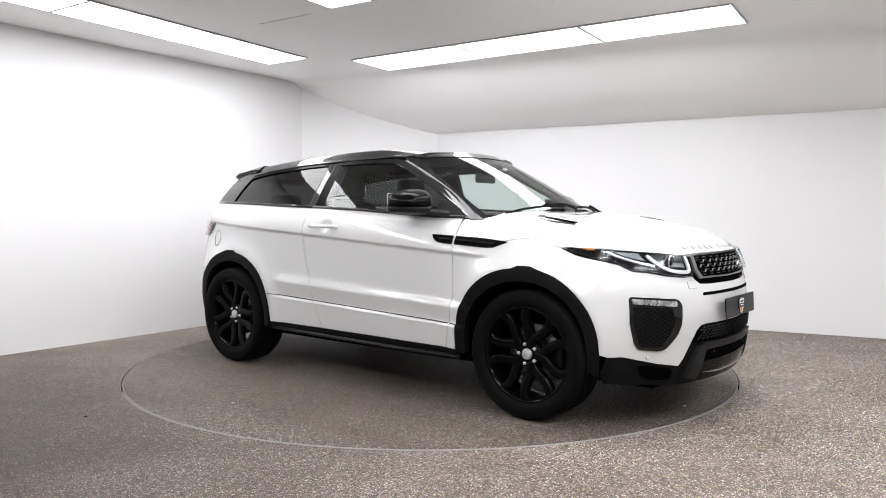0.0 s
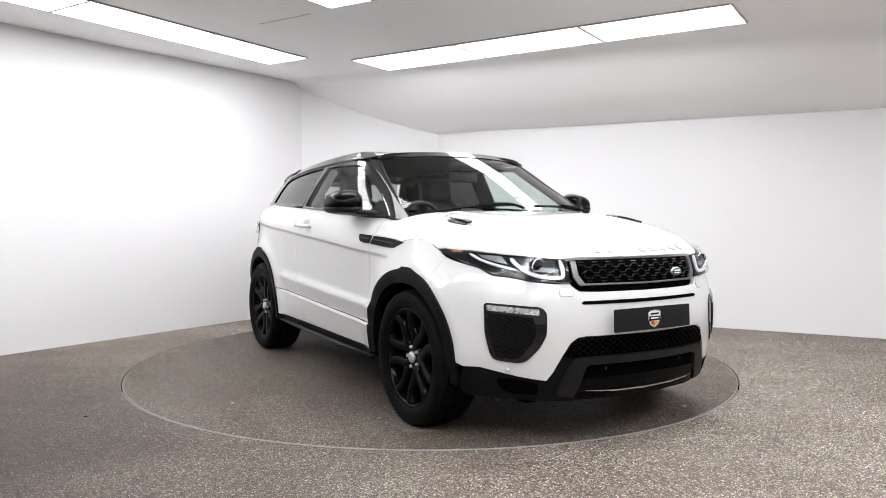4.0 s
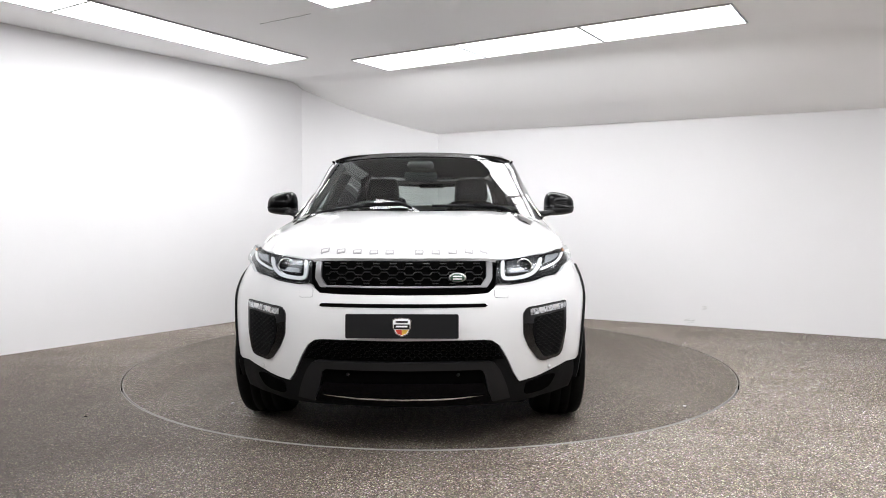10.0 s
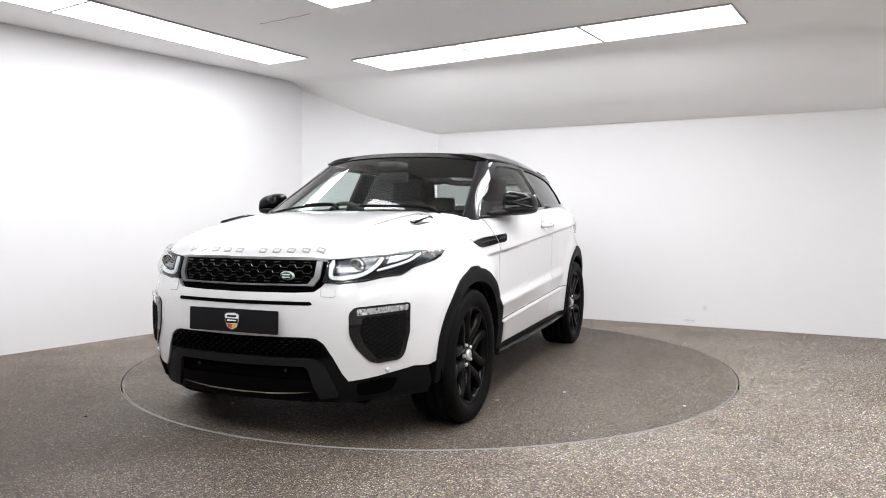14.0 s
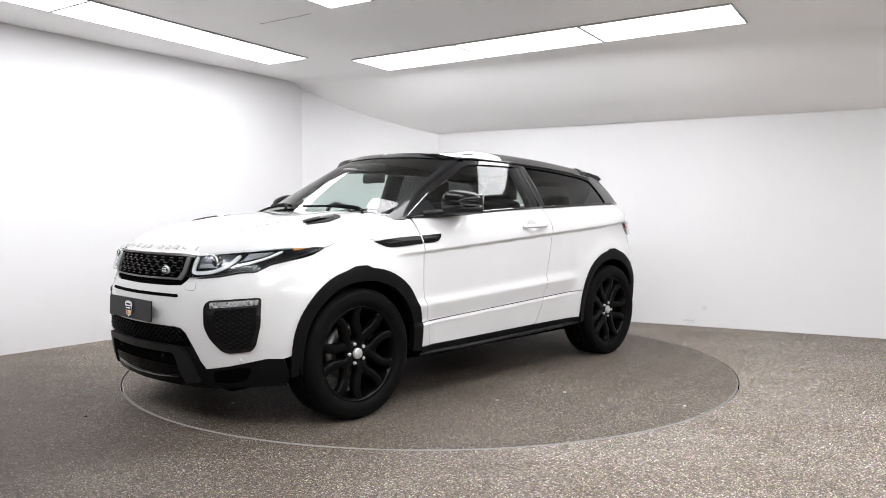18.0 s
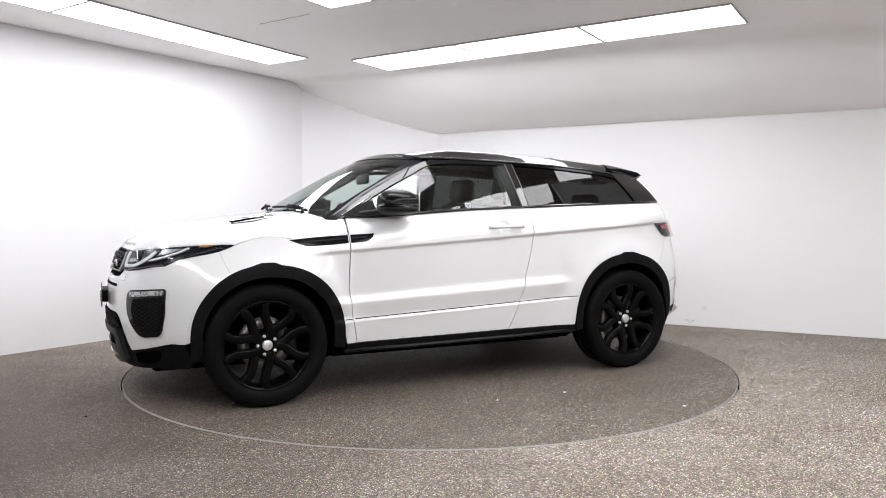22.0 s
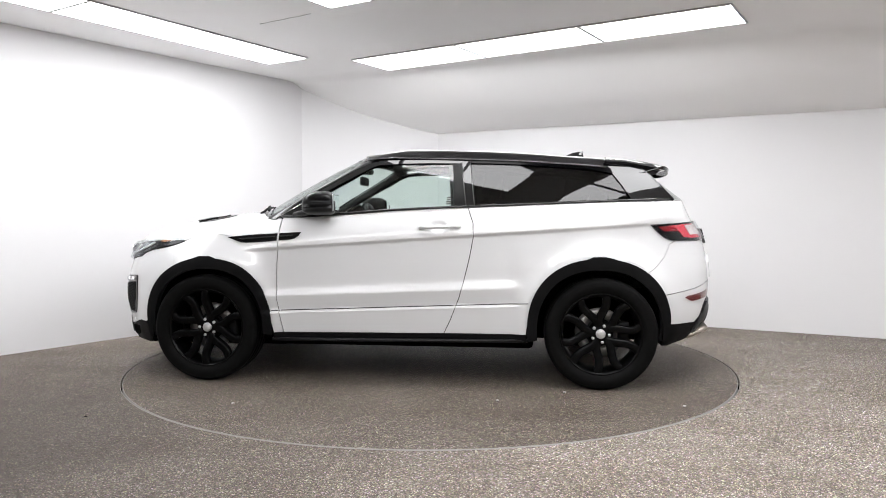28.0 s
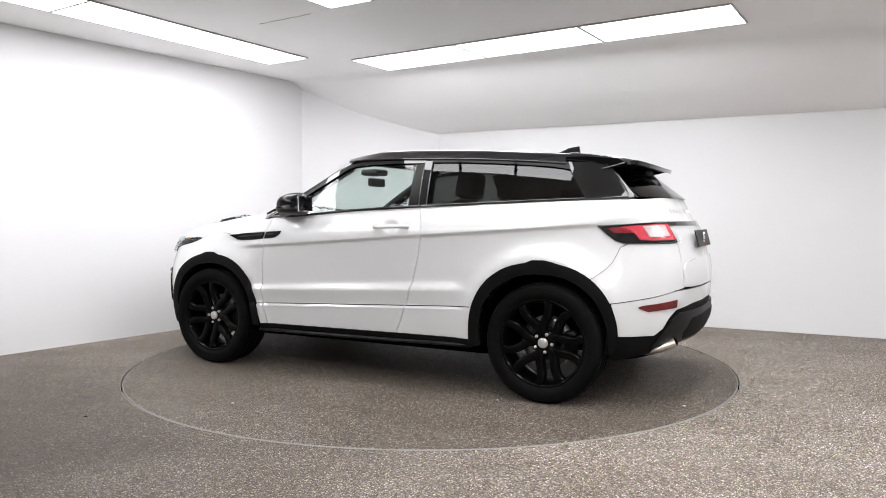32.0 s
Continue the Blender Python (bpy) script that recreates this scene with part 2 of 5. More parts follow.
def sheet(outline, fmap, step, depth=0.0, side=1, offset=0.0, stepv=None, cuts=()):
    """A skin over a flat outline (u, v), carried into space by fmap, with its edge turned in by depth.
    side: 1, or -1 for the mirrored twin across y = 0."""
    stepv = stepv or step
    bm = bmesh.new()
    layer = bm.verts.layers.float_vector.new("skin")
    pts = []
    k = len(outline)
    for i in range(k):
        a, b = Vector(outline[i]), Vector(outline[(i + 1) % k])
        if (b - a).length < 1e-5:
            continue
        n = max(1, int(max(abs(b.x - a.x) / step, abs(b.y - a.y) / stepv)))
        pts += [a.lerp(b, j / n) for j in range(n)]
    bm.faces.new([bm.verts.new((p.x, p.y, 0)) for p in pts]).normal_update()
    bmesh.ops.triangulate(bm, faces=bm.faces[:])
    us, vs = [p.x for p in pts], [p.y for p in pts]
    for axis, lo, hi, st in ((0, min(us), max(us), step), (1, min(vs), max(vs), stepv)):
        c = math.ceil(lo / st) * st
        while c < hi - 1e-6:
            if c > lo + 1e-6:
                co, no = ((c, 0, 0), (1, 0, 0)) if axis == 0 else ((0, c, 0), (0, 1, 0))
                bmesh.ops.bisect_plane(bm, geom=bm.verts[:] + bm.edges[:] + bm.faces[:], dist=1e-6, plane_co=co, plane_no=no)
            c += st
    for u, v, slope in cuts:
        bmesh.ops.bisect_plane(bm, geom=bm.verts[:] + bm.edges[:] + bm.faces[:], dist=1e-6, plane_co=(u, v, 0), plane_no=(-slope, 1, 0))
    bmesh.ops.remove_doubles(bm, verts=bm.verts[:], dist=1e-6)
    bm.normal_update()
    for f in bm.faces:
        if f.normal.z < 0:
            f.normal_flip()
    e = 0.009
    norms, placed = {}, {}
    for v in bm.verts:
        u, w = v.co.x, v.co.y
        p = Vector(fmap(u, w))
        n = (Vector(fmap(u + e, w)) - Vector(fmap(u - e, w))).cross(Vector(fmap(u, w + e)) - Vector(fmap(u, w - e)))
        n = n.normalized() if n.length > 1e-12 else Vector((0, 0, 1))
        norms[v] = n
        placed[v] = p
    if sum(n.dot(placed[v] - Vector((0, 0, 0.6))) for v, n in norms.items()) < 0:
        norms = {v: -n for v, n in norms.items()}
        bmesh.ops.reverse_faces(bm, faces=bm.faces[:])
    for v, n in norms.items():
        v.co = placed[v] + n * offset
        v[layer] = n
    for f in bm.faces:
        f.smooth = True
    if depth:
        edges = [ed for ed in bm.edges if len(ed.link_faces) == 1]
        old = {v for ed in edges for v in ed.verts}
        res = bmesh.ops.extrude_edge_only(bm, edges=edges)
        for ed in edges:
            ed.smooth = False
        newv = [g for g in res["geom"] if isinstance(g, bmesh.types.BMVert)]
        for g in res["geom"]:
            if isinstance(g, bmesh.types.BMFace):
                g.smooth = False
        index = {(round(v.co.x, 6), round(v.co.y, 6), round(v.co.z, 6)): v for v in old}
        for v in newv:
            o = index.get((round(v.co.x, 6), round(v.co.y, 6), round(v.co.z, 6)))
            if o is not None:
                v.co = v.co - norms[o] * depth
    if side < 0:
        for v in bm.verts:
            v.co.y = -v.co.y
            v[layer] = v[layer] * Vector((1, -1, 1))
        bmesh.ops.reverse_faces(bm, faces=bm.faces[:])
    return bm


def box(bm, x0, x1, y0, y1, z0, z1, bevel=0.0, segs=2):
    r = bmesh.ops.create_cube(bm, size=1.0)
    for v in r["verts"]:
        v.co = Vector((x0 + (v.co.x + 0.5) * (x1 - x0), y0 + (v.co.y + 0.5) * (y1 - y0), z0 + (v.co.z + 0.5) * (z1 - z0)))
    if bevel:
        ed = list({e for v in r["verts"] for e in v.link_edges})
        bmesh.ops.bevel(bm, geom=ed, offset=bevel, segments=segs, profile=0.5, affect="EDGES")
    return bm


def lathe(profile, n, axis="y", close=False):
    """A turned body; profile: (radius, along)."""
    bm = bmesh.new()
    rings = []
    for r, a in profile:
        ring = []
        for i in range(n):
            t = 2 * math.pi * i / n
            c, s = r * math.cos(t), r * math.sin(t)
            ring.append(bm.verts.new((c, a, s) if axis == "y" else (c, s, a)))
        rings.append(ring)
    pairs = list(zip(rings, rings[1:])) + ([(rings[-1], rings[0])] if close else [])
    for a, b in pairs:
        for i in range(n):
            j = (i + 1) % n
            bm.faces.new((a[i], b[i], b[j], a[j]) if axis == "y" else (a[i], a[j], b[j], b[i]))
    if not close:
        for ring, flip in ((rings[0], False), (rings[-1], True)):
            if ring[0].co.xz.length > 1e-4 or axis == "z":
                bm.faces.new(ring if flip else ring[::-1])
    bmesh.ops.recalc_face_normals(bm, faces=bm.faces[:])
    return bm


def tube(path, radius, n=8, squash=1.0, up=(0, 0, 1)):
    """A rod along a path; squash flattens it along up."""
    bm = bmesh.new()
    P = [Vector(p) for p in path]
    rings = []
    for i, p in enumerate(P):
        d = (P[min(i + 1, len(P) - 1)] - P[max(i - 1, 0)]).normalized()
        s = d.cross(Vector(up)).normalized()
        w = s.cross(d)
        rad = radius(i / (len(P) - 1)) if callable(radius) else radius
        rings.append([bm.verts.new(p + s * rad * math.cos(2 * math.pi * k / n) + w * rad * squash * math.sin(2 * math.pi * k / n)) for k in range(n)])
    for a, b in zip(rings, rings[1:]):
        for k in range(n):
            bm.faces.new((a[k], a[(k + 1) % n], b[(k + 1) % n], b[k]))
    bm.faces.new(rings[0][::-1])
    bm.faces.new(rings[-1])
    bmesh.ops.recalc_face_normals(bm, faces=bm.faces[:])
    return bm


def slab(outline, z0, z1, bevel=0.0):
    """An upright plate over a flat outline."""
    bm = bmesh.new()
    f = bm.faces.new([bm.verts.new((x, y, z0)) for x, y in outline])
    f.normal_update()
    r = bmesh.ops.extrude_face_region(bm, geom=[f])
    for g in r["geom"]:
        if isinstance(g, bmesh.types.BMVert):
            g.co.z = z1
    bmesh.ops.recalc_face_normals(bm, faces=bm.faces[:])
    if bevel:
        bmesh.ops.bevel(bm, geom=bm.edges[:], offset=bevel, segments=2, profile=0.5, affect="EDGES")
    return bm


# ---------------- the room ----------------
P_A, P_B, P_C = Vector((-1.52, 2.92)), Vector((0.07, 3.17)), Vector((5.45, 0.283))
P_D, P_E, P_F = Vector((6.2, -8.5)), Vector((-6.0, -8.5)), Vector((-8.6, -6.77))
WALL_N, WALL_D = Vector((0.47284, 0.88115)), 2.828
CEILING_Z = 2.67
ceiling_drop = spline([(0, 2.118), (0.15, 2.160), (0.31, 2.224), (0.51, 2.313), (0.71, 2.43), (0.87, 2.535), (0.96, 2.598), (1.06, 2.652), (1.2, 2.67), (3, 2.67)])


def wall(name, a, b, height, label):
    d = (b - a).normalized()
    n = Vector((-d.y, d.x))
    corners = [a - d * 0.0, b + d * 0.0, b + n * 0.12, a + n * 0.12]
    bm = slab([(c.x, c.y) for c in corners], -0.02, height)
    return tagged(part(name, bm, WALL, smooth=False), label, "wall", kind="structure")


# outer side lies to the left of each run
wall("wall_north_west", P_F, P_A, 2.95, "matt white plastered studio wall")
wall("wall_north", P_A, P_B, 2.95, "short white wall turning the studio corner")
wall("wall_north_east", P_B, P_C, 2.95, "low matt white studio wall under the sloping ceiling")
# unseen walls added to close the room, the east one near for bounce light
wall("wall_south_east", P_C, P_D, 2.95, "unseen white wall added behind the viewpoint")
wall("wall_south", P_D, P_E, 2.95, "unseen white wall added behind the viewpoint")
wall("wall_south_west", P_E, P_F, 2.95, "unseen white wall added beside the viewpoint")


def make_ceiling():
    ax = Vector((WALL_N.y, -WALL_N.x))           # along the low wall

    def fm(a, s):
        q = WALL_N * (WALL_D - s) + ax * a
        return (q.x, q.y, ceiling_drop(max(s, 0)) if s < 1.25 else CEILING_Z)
    bm = sheet([(-9, -0.15), (12, -0.15), (12, 13.5), (-9, 13.5)], fm, 3.0, 0.0, stepv=0.1)
    lay = bm.verts.layers.float_vector["skin"]
    for v in bm.verts:
        v[lay] = -v[lay]
    bmesh.ops.reverse_faces(bm, faces=bm.faces[:])
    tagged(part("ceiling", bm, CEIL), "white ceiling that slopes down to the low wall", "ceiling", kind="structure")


make_ceiling()


def floor_and_table():
    n = 160
    bm = bmesh.new()
    radii = [(TABLE_R + 0.006, -0.05), (TABLE_R + 0.006, 0.0), (3.2, 0.0), (6.0, 0.0), (15.0, 0.0)]
    rings = [[bm.verts.new((r * math.cos(2 * math.pi * i / n), TABLE_Y + r * math.sin(2 * math.pi * i / n), z)) for i in range(n)] for r, z in radii]
    for a, b in zip(rings, rings[1:]):
        for i in range(n):
            bm.faces.new((a[i], b[i], b[(i + 1) % n], a[(i + 1) % n]))
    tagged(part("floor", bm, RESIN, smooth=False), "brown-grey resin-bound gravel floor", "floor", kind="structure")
    bm = lathe([(TABLE_R + 0.007, -0.02), (TABLE_R + 0.007, 0.0010), (TABLE_R + 0.0085, 0.0014), (TABLE_R + 0.010, 0.0), (TABLE_R + 0.010, -0.02)], n, "z", close=True)
    ring = tagged(part("trim", bm, ALU), "thin metal edging round the turntable pit", "trim", kind="structure")
    ring.location.y = TABLE_Y
    bm = lathe([(TABLE_R + 0.3, -0.06), (0.01, -0.06)], 48, "z")
    tagged(part("floor_pit", bm, DARK), "dark pit under the turntable", "floor", kind="structure")
    root = tagged(new("turntable"), "round turntable surfaced in brown-grey resin gravel, level with the floor", "turntable")
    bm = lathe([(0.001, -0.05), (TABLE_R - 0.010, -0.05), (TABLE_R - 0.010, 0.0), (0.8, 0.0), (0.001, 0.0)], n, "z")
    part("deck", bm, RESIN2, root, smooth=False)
    bm = lathe([(TABLE_R - 0.010, -0.05), (TABLE_R - 0.006, -0.05), (TABLE_R - 0.006, 0.0005), (TABLE_R - 0.008, 0.0012), (TABLE_R - 0.010, 0.0005)], n, "z", close=True)
    part("rim", bm, ALU, root, "thin pale metal rim")
    return root


turntable = floor_and_table()


def ceiling_light(origin, along, across, length=1.19, width=0.585):
    """A recessed light panel; origin: its corner in plan, along and across: unit directions."""
    m = Matrix(((along.x, across.x, 0, origin.x), (along.y, across.y, 0, origin.y), (0, 0, 1, CEILING_Z), (0, 0, 0, 1)))
    root = tagged(new("ceiling_light"), "white glowing rectangular ceiling light panel", "light panel", "light panels in the ceiling")
    root.matrix_world = m
    bm = bmesh.new()
    box(bm, 0.0, length, 0.0, width, -0.010, -0.006)
    part("diffuser", bm, DIFFUSER, root, smooth=False)
    bm = bmesh.new()
    for x0, x1, y0, y1 in ((-0.012, length + 0.012, -0.012, 0.0), (-0.012, length + 0.012, width, width + 0.012), (-0.012, 0.0, 0.0, width), (length, length + 0.012, 0.0, width)):
        box(bm, x0, x1, y0, y1, -0.014, 0.01)
    part("frame", bm, FRAME, root, "thin grey frame", smooth=False)
    return root


def light_row(start, heading, count, flip, length=1.155, width=0.585, pitch=1.185):
    d = Vector((math.cos(radians(heading)), math.sin(radians(heading))))
    n = Vector((-d.y, d.x)) * flip
    for i in range(count):
        ceiling_light(start + d * (i * pitch), d, n, length, width)


light_row(Vector((-0.78, 1.605)), -33.4, 3, 1)                          # along the low wall
light_row(Vector((-1.225, 1.53)), 236.9, 4, -1, 1.10, 0.505, 1.125)     # along the tall wall
light_row(Vector((-0.745, -0.20)), -33.4, 3, -1, 0.585, 0.585, 0.615)   # over the turntable
light_row(Vector((2.030, -0.475)), 236.9, 5, 1, 1.140, 0.585, 1.205)                          # the far side of the rectangle
light_row(Vector((-3.55, -2.55)), -33.4, 3, -1)                         # closing the rectangle
light_row(Vector((4.35, -1.06)), 236.9, 6, 1)                           # unseen row, added to brighten the right of the ceiling


def ceiling_crack():
    a, b = Vector((-1.382, 0.287, CEILING_Z - 0.003)), Vector((-0.925, -0.016, CEILING_Z - 0.003))
    pts = [a.lerp(b, i / 8) + Vector((0, 0.006 * math.sin(i * 2.3), 0)) for i in range(9)]
    tagged(part("trim_crack", tube(pts, 0.0018, 4), CRACK), "hairline joint crack in the ceiling", "crack", kind="structure")


ceiling_crack()


def wall_scuffs():
    d = Vector((WALL_N.y, -WALL_N.x))
    base = WALL_N * (WALL_D - 0.004)
    for k, (a, z, w) in enumerate(((1.450, 0.055, 0.05), (1.631, 0.19, 0.02), (1.50, 0.04, 0.03))):
        bm = bmesh.new()
        rnd = random.Random(k)
        for j in range(5):
            q = base + d * (a + rnd.uniform(-w, w))
            zz = z + rnd.uniform(-0.02, 0.02)
            t = tube([(q.x, q.y, zz), (q.x + d.x * 0.012, q.y + d.y * 0.012, zz + 0.008), (q.x + d.x * 0.03, q.y + d.y * 0.03, zz + 0.004)], 0.002, 4)
            me = bpy.data.meshes.new("tmp")
            t.to_mesh(me)
            t.free()
            bm.from_mesh(me)
            bpy.data.meshes.remove(me)
        tagged(part("scuff_mark", bm, SCUFF), "grey scuff on the white wall", "scuff", kind="structure")


wall_scuffs()


# ---------------- the car: its surfaces ----------------
car = tagged(new("car"), "white three-door sports utility car with black roof, wheels and cladding", "car")

PLAN = [(-2.150, 0.0), (-2.140, 0.25), (-2.095, 0.50), (-2.015, 0.68), (-1.915, 0.785), (-1.79, 0.858), (-1.55, 0.915), (-1.20, 0.933),
        (-0.70, 0.930), (0.0, 0.930), (0.50, 0.930), (0.85, 0.928), (1.20, 0.935), (1.50, 0.930), (1.72, 0.893), (1.87, 0.806),
        (1.970, 0.705), (2.055, 0.60), (2.125, 0.42), (2.163, 0.20), (2.175, 0.0)]


def make_plan():
    pts = np.array(smooth_line([(x, y, 0) for x, y in PLAN], 30))[:, :2]
    L = np.concatenate([[0], np.cumsum(np.hypot(*np.diff(pts, axis=0).T))])
    u = np.linspace(0, L[-1], 1200)
    xy = np.stack([np.interp(u, L, pts[:, 0]), np.interp(u, L, pts[:, 1])], 1)
    t = np.gradient(xy, axis=0)
    t /= np.linalg.norm(t, axis=1)[:, None]
    n = np.stack([t[:, 1], -t[:, 0]], 1)
    n = -n                                   # outwards: +y on the side, +x at the nose
    ker = np.ones(41) / 41
    n = np.stack([np.convolve(np.pad(n[:, k], 20, mode="edge"), ker, "valid") for k in (0, 1)], 1)
    return u, xy, n


PU, PXY, PN = make_plan()
PDU = float(PU[1])
PLIST = [tuple(map(float, (*a, *b))) for a, b in zip(PXY, PN)]
PY_X = np.linspace(-2.14, 2.17, 800)
PY_Y = [float(v) for v in np.interp(PY_X, PXY[:, 0], PXY[:, 1])]


def plan_at(u):
    i = min(max(int(u / PDU), 0), len(PLIST) - 2)
    t = u / PDU - i
    a, b = PLIST[i], PLIST[i + 1]
    return [p + (q - p) * t for p, q in zip(a, b)]


def plan_y(x):
    k = (x + 2.14) / (4.31 / 799)
    i = min(max(int(k), 0), 798)
    return PY_Y[i] + (PY_Y[i + 1] - PY_Y[i]) * min(max(k - i, 0.0), 1.0)


def steps(z, ks):
    """Straight runs between (height, value) knots."""
    if z <= ks[0][0]:
        return ks[0][1]
    for (a, p), (b, q) in zip(ks, ks[1:]):
        if z <= b:
            return p + (q - p) * (z - a) / (b - a)
    return ks[-1][1]


def sx(x):
    """Way along the body's outline to a place on its flank."""
    return float(np.interp(x, PXY[:, 0], PU))


def fy(y):
    """The same for a place on the nose, y metres from the middle."""
    k = PXY[:, 0] > 1.55
    return float(np.interp(-y, -PXY[k, 1], PU[k]))


def ry(y):
    """The same for a place on the tail."""
    k = PXY[:, 0] < -1.5
    return float(np.interp(y, PXY[k, 1], PU[k]))


NOSE = spline([(0.15, 2.05), (0.22, 2.115), (0.30, 2.145), (0.39, 2.16), (0.55, 2.177), (0.65, 2.175), (0.72, 2.165), (0.80, 2.14), (0.90, 2.108), (0.96, 2.08)])
TAIL = spline([(0.20, -1.90), (0.27, -1.98), (0.32, -2.05), (0.38, -2.10), (0.45, -2.135), (0.57, -2.145), (0.65, -2.15), (0.87, -2.13), (0.96, -2.105), (1.07, -2.045), (1.16, -1.995), (1.25, -1.945)])
BELT_Z = spline([(1.0, 1.115), (0.84, 1.118), (0.594, 1.124), (0.44, 1.134), (0.06, 1.162), (-0.46, 1.186), (-0.69, 1.195), (-1.06, 1.21), (-1.43, 1.224), (-1.80, 1.235), (-2.0, 1.24)])
BELT_Y = spline([(1.05, 0.745), (0.95, 0.765), (0.85, 0.79), (0.6, 0.83), (0.3, 0.85), (-0.1, 0.858), (-0.5, 0.852), (-0.9, 0.83), (-1.3, 0.785), (-1.6, 0.735), (-1.8, 0.69), (-2.0, 0.62)])
RAIL_Y = spline([(0.95, 0.44), (0.6, 0.545), (0.3, 0.633), (0.0, 0.657), (-0.5, 0.668), (-1.0, 0.661), (-1.4, 0.634), (-1.9, 0.56)])
RAIL_Z = spline([(0.95, 1.40), (0.6, 1.46), (0.3, 1.513), (0.17, 1.523), (-0.1, 1.522), (-0.46, 1.512), (-0.89, 1.494), (-1.39, 1.455), (-1.9, 1.40)])
ROOF_Z = spline([(0.42, 1.540), (0.30, 1.569), (0.08, 1.589), (-0.28, 1.590), (-0.63, 1.578), (-0.93, 1.561), (-1.15, 1.545), (-1.5, 1.516), (-1.70, 1.490), (-1.88, 1.450)])
BONNET_Z = spline([(2.10, 0.972), (2.0, 1.000), (1.9, 1.030), (1.76, 1.067), (1.53, 1.110), (1.31, 1.140), (1.1, 1.160), (0.8, 1.175)])
SHUT_Z = spline([(1.56, 0.940), (1.50, 0.957), (1.42, 0.985), (1.306, 1.003), (1.23, 0.998), (1.19, 0.990), (1.0, 1.004), (0.83, 1.014)])


def flank(x, z):
    """How far the flank stands off the plan outline at height z."""
    zc = 0.912 + (0.818 - x) * 0.0672
    zk = 0.503 + (0.43 - x) * 0.041
    z0 = 0.612 + (0.43 - x) * 0.043
    z1 = 0.650 + (0.43 - x) * 0.052
    door = sstep(-0.86, -0.70, x) * (1 - sstep(0.84, 1.0, x))
    belt = sstep(-1.75, -1.55, x) * (1 - sstep(0.9, 1.1, x))
    ks = [(0.15, -0.09), (0.25, -0.045), (0.33, -0.020), (zk - 0.020, 0.004 * door - 0.004), (zk - 0.006, 0.008 * door - 0.004), (zk + 0.002, -0.010 * door - 0.002),
          (z0 - 0.012, 0.010 * door), (z0, 0.012 * door), (z1, -0.010 * door), (z1 + 0.02, -0.012 * door), (0.80, -0.010 * door),
          (zc - 0.022, -0.010 * belt), (zc - 0.005, -0.010 * belt), (zc + 0.002, 0.002 * belt)]
    low = steps(z, ks)
    Y = plan_y(x)
    top = 0.0
    if z > zc:
        t = (z - zc) / max(BELT_Z(x) - zc, 0.02)
        top = (BELT_Y(x) - Y) * min(t, 1.3) ** 1.7
    front = sstep(0.70, 1.10, x)
    over = max(0.0, z - 0.68) / 0.32
    top = top * (1 - front) - front * 0.072 * (1 + 0.95 * sstep(1.18, 1.62, x)) * over ** 2.0
    rear = -0.055 * sstep(1.05, 1.75, -x) * sstep(0.60, 1.05, z) * (1 - sstep(1.06, 1.20, z))
    arch = 0.016 * math.exp(-((math.hypot(x - 1.31, z - 0.375) - 0.47) / 0.07) ** 2) + 0.022 * math.exp(-((math.hypot(x + 1.32, z - 0.385) - 0.48) / 0.08) ** 2)
    return low + top + rear + arch * (z > 0.2)


def body(u, z):
    """The skin of the lower body: way along the outline, height."""
    u = min(max(u, -PU[-1]), 2 * PU[-1])
    mir = 1.0
    if u < 0:
        u, mir = -u, -1.0
    elif u > PU[-1]:
        u, mir = 2 * PU[-1] - u, -1.0
    x, y, nx, ny = plan_at(u)
    px = x + max(nx, 0) * (NOSE(z) - NOSE(0.65)) + max(-nx, 0) * (TAIL(z) - TAIL(0.65))
    py = y + ny * flank(x, z)
    return (px, mir * py, z)


UEND = float(PU[-1])


def uz(y, z):
    """Way along the outline and height of the place on the nose that lies y from the middle at height z."""
    a, b = sx(1.45), UEND
    for _ in range(30):
        m = 0.5 * (a + b)
        if body(m, z)[1] > y:
            a = m
        else:
            b = m
    return (0.5 * (a + b), z)


def bonnet(x, y):
    a = abs(y)
    zs = SHUT_Z(x)
    xs = min(max(x, 0.83), 2.08)
    e = body(sx(min(xs, 1.56)), zs)[1]
    ye = e if xs < 1.56 else e * 0 + float(np.interp(xs, [1.56, 1.70, 1.85, 1.97, 2.06, 2.2], [e, e - 0.030, e - 0.095, e - 0.19, e - 0.33, e - 0.5]))
    zc = BONNET_Z(x)
    lip = 2.085 - 0.30 * (a / 0.83) ** 2.6 - x
    z = zs + (zc - zs) * max(0.0, 1 - min(1.0, a / ye) ** (6 + 3 * (1 - sstep(0.83, 1.05, x))))
    z -= 0.050 * math.exp(-max(lip, 0.0) / 0.05) if x > 1.5 else 0.0
    z -= 0.006 * math.exp(-((a - 0.50 + (x - 1.2) * 0.10) / 0.03) ** 2) * sstep(0.95, 1.1, x) * (1 - sstep(1.8, 2.0, x))
    return (x, y, z)


def glass_side(x, z):
    zb, zr = BELT_Z(x), RAIL_Z(x)
    t = (z - zb) / (zr - zb)
    y = BELT_Y(x) + (RAIL_Y(x) - BELT_Y(x)) * t + 0.0095 * math.sin(math.pi * min(max(t, 0), 1))
    return (x, y, z)


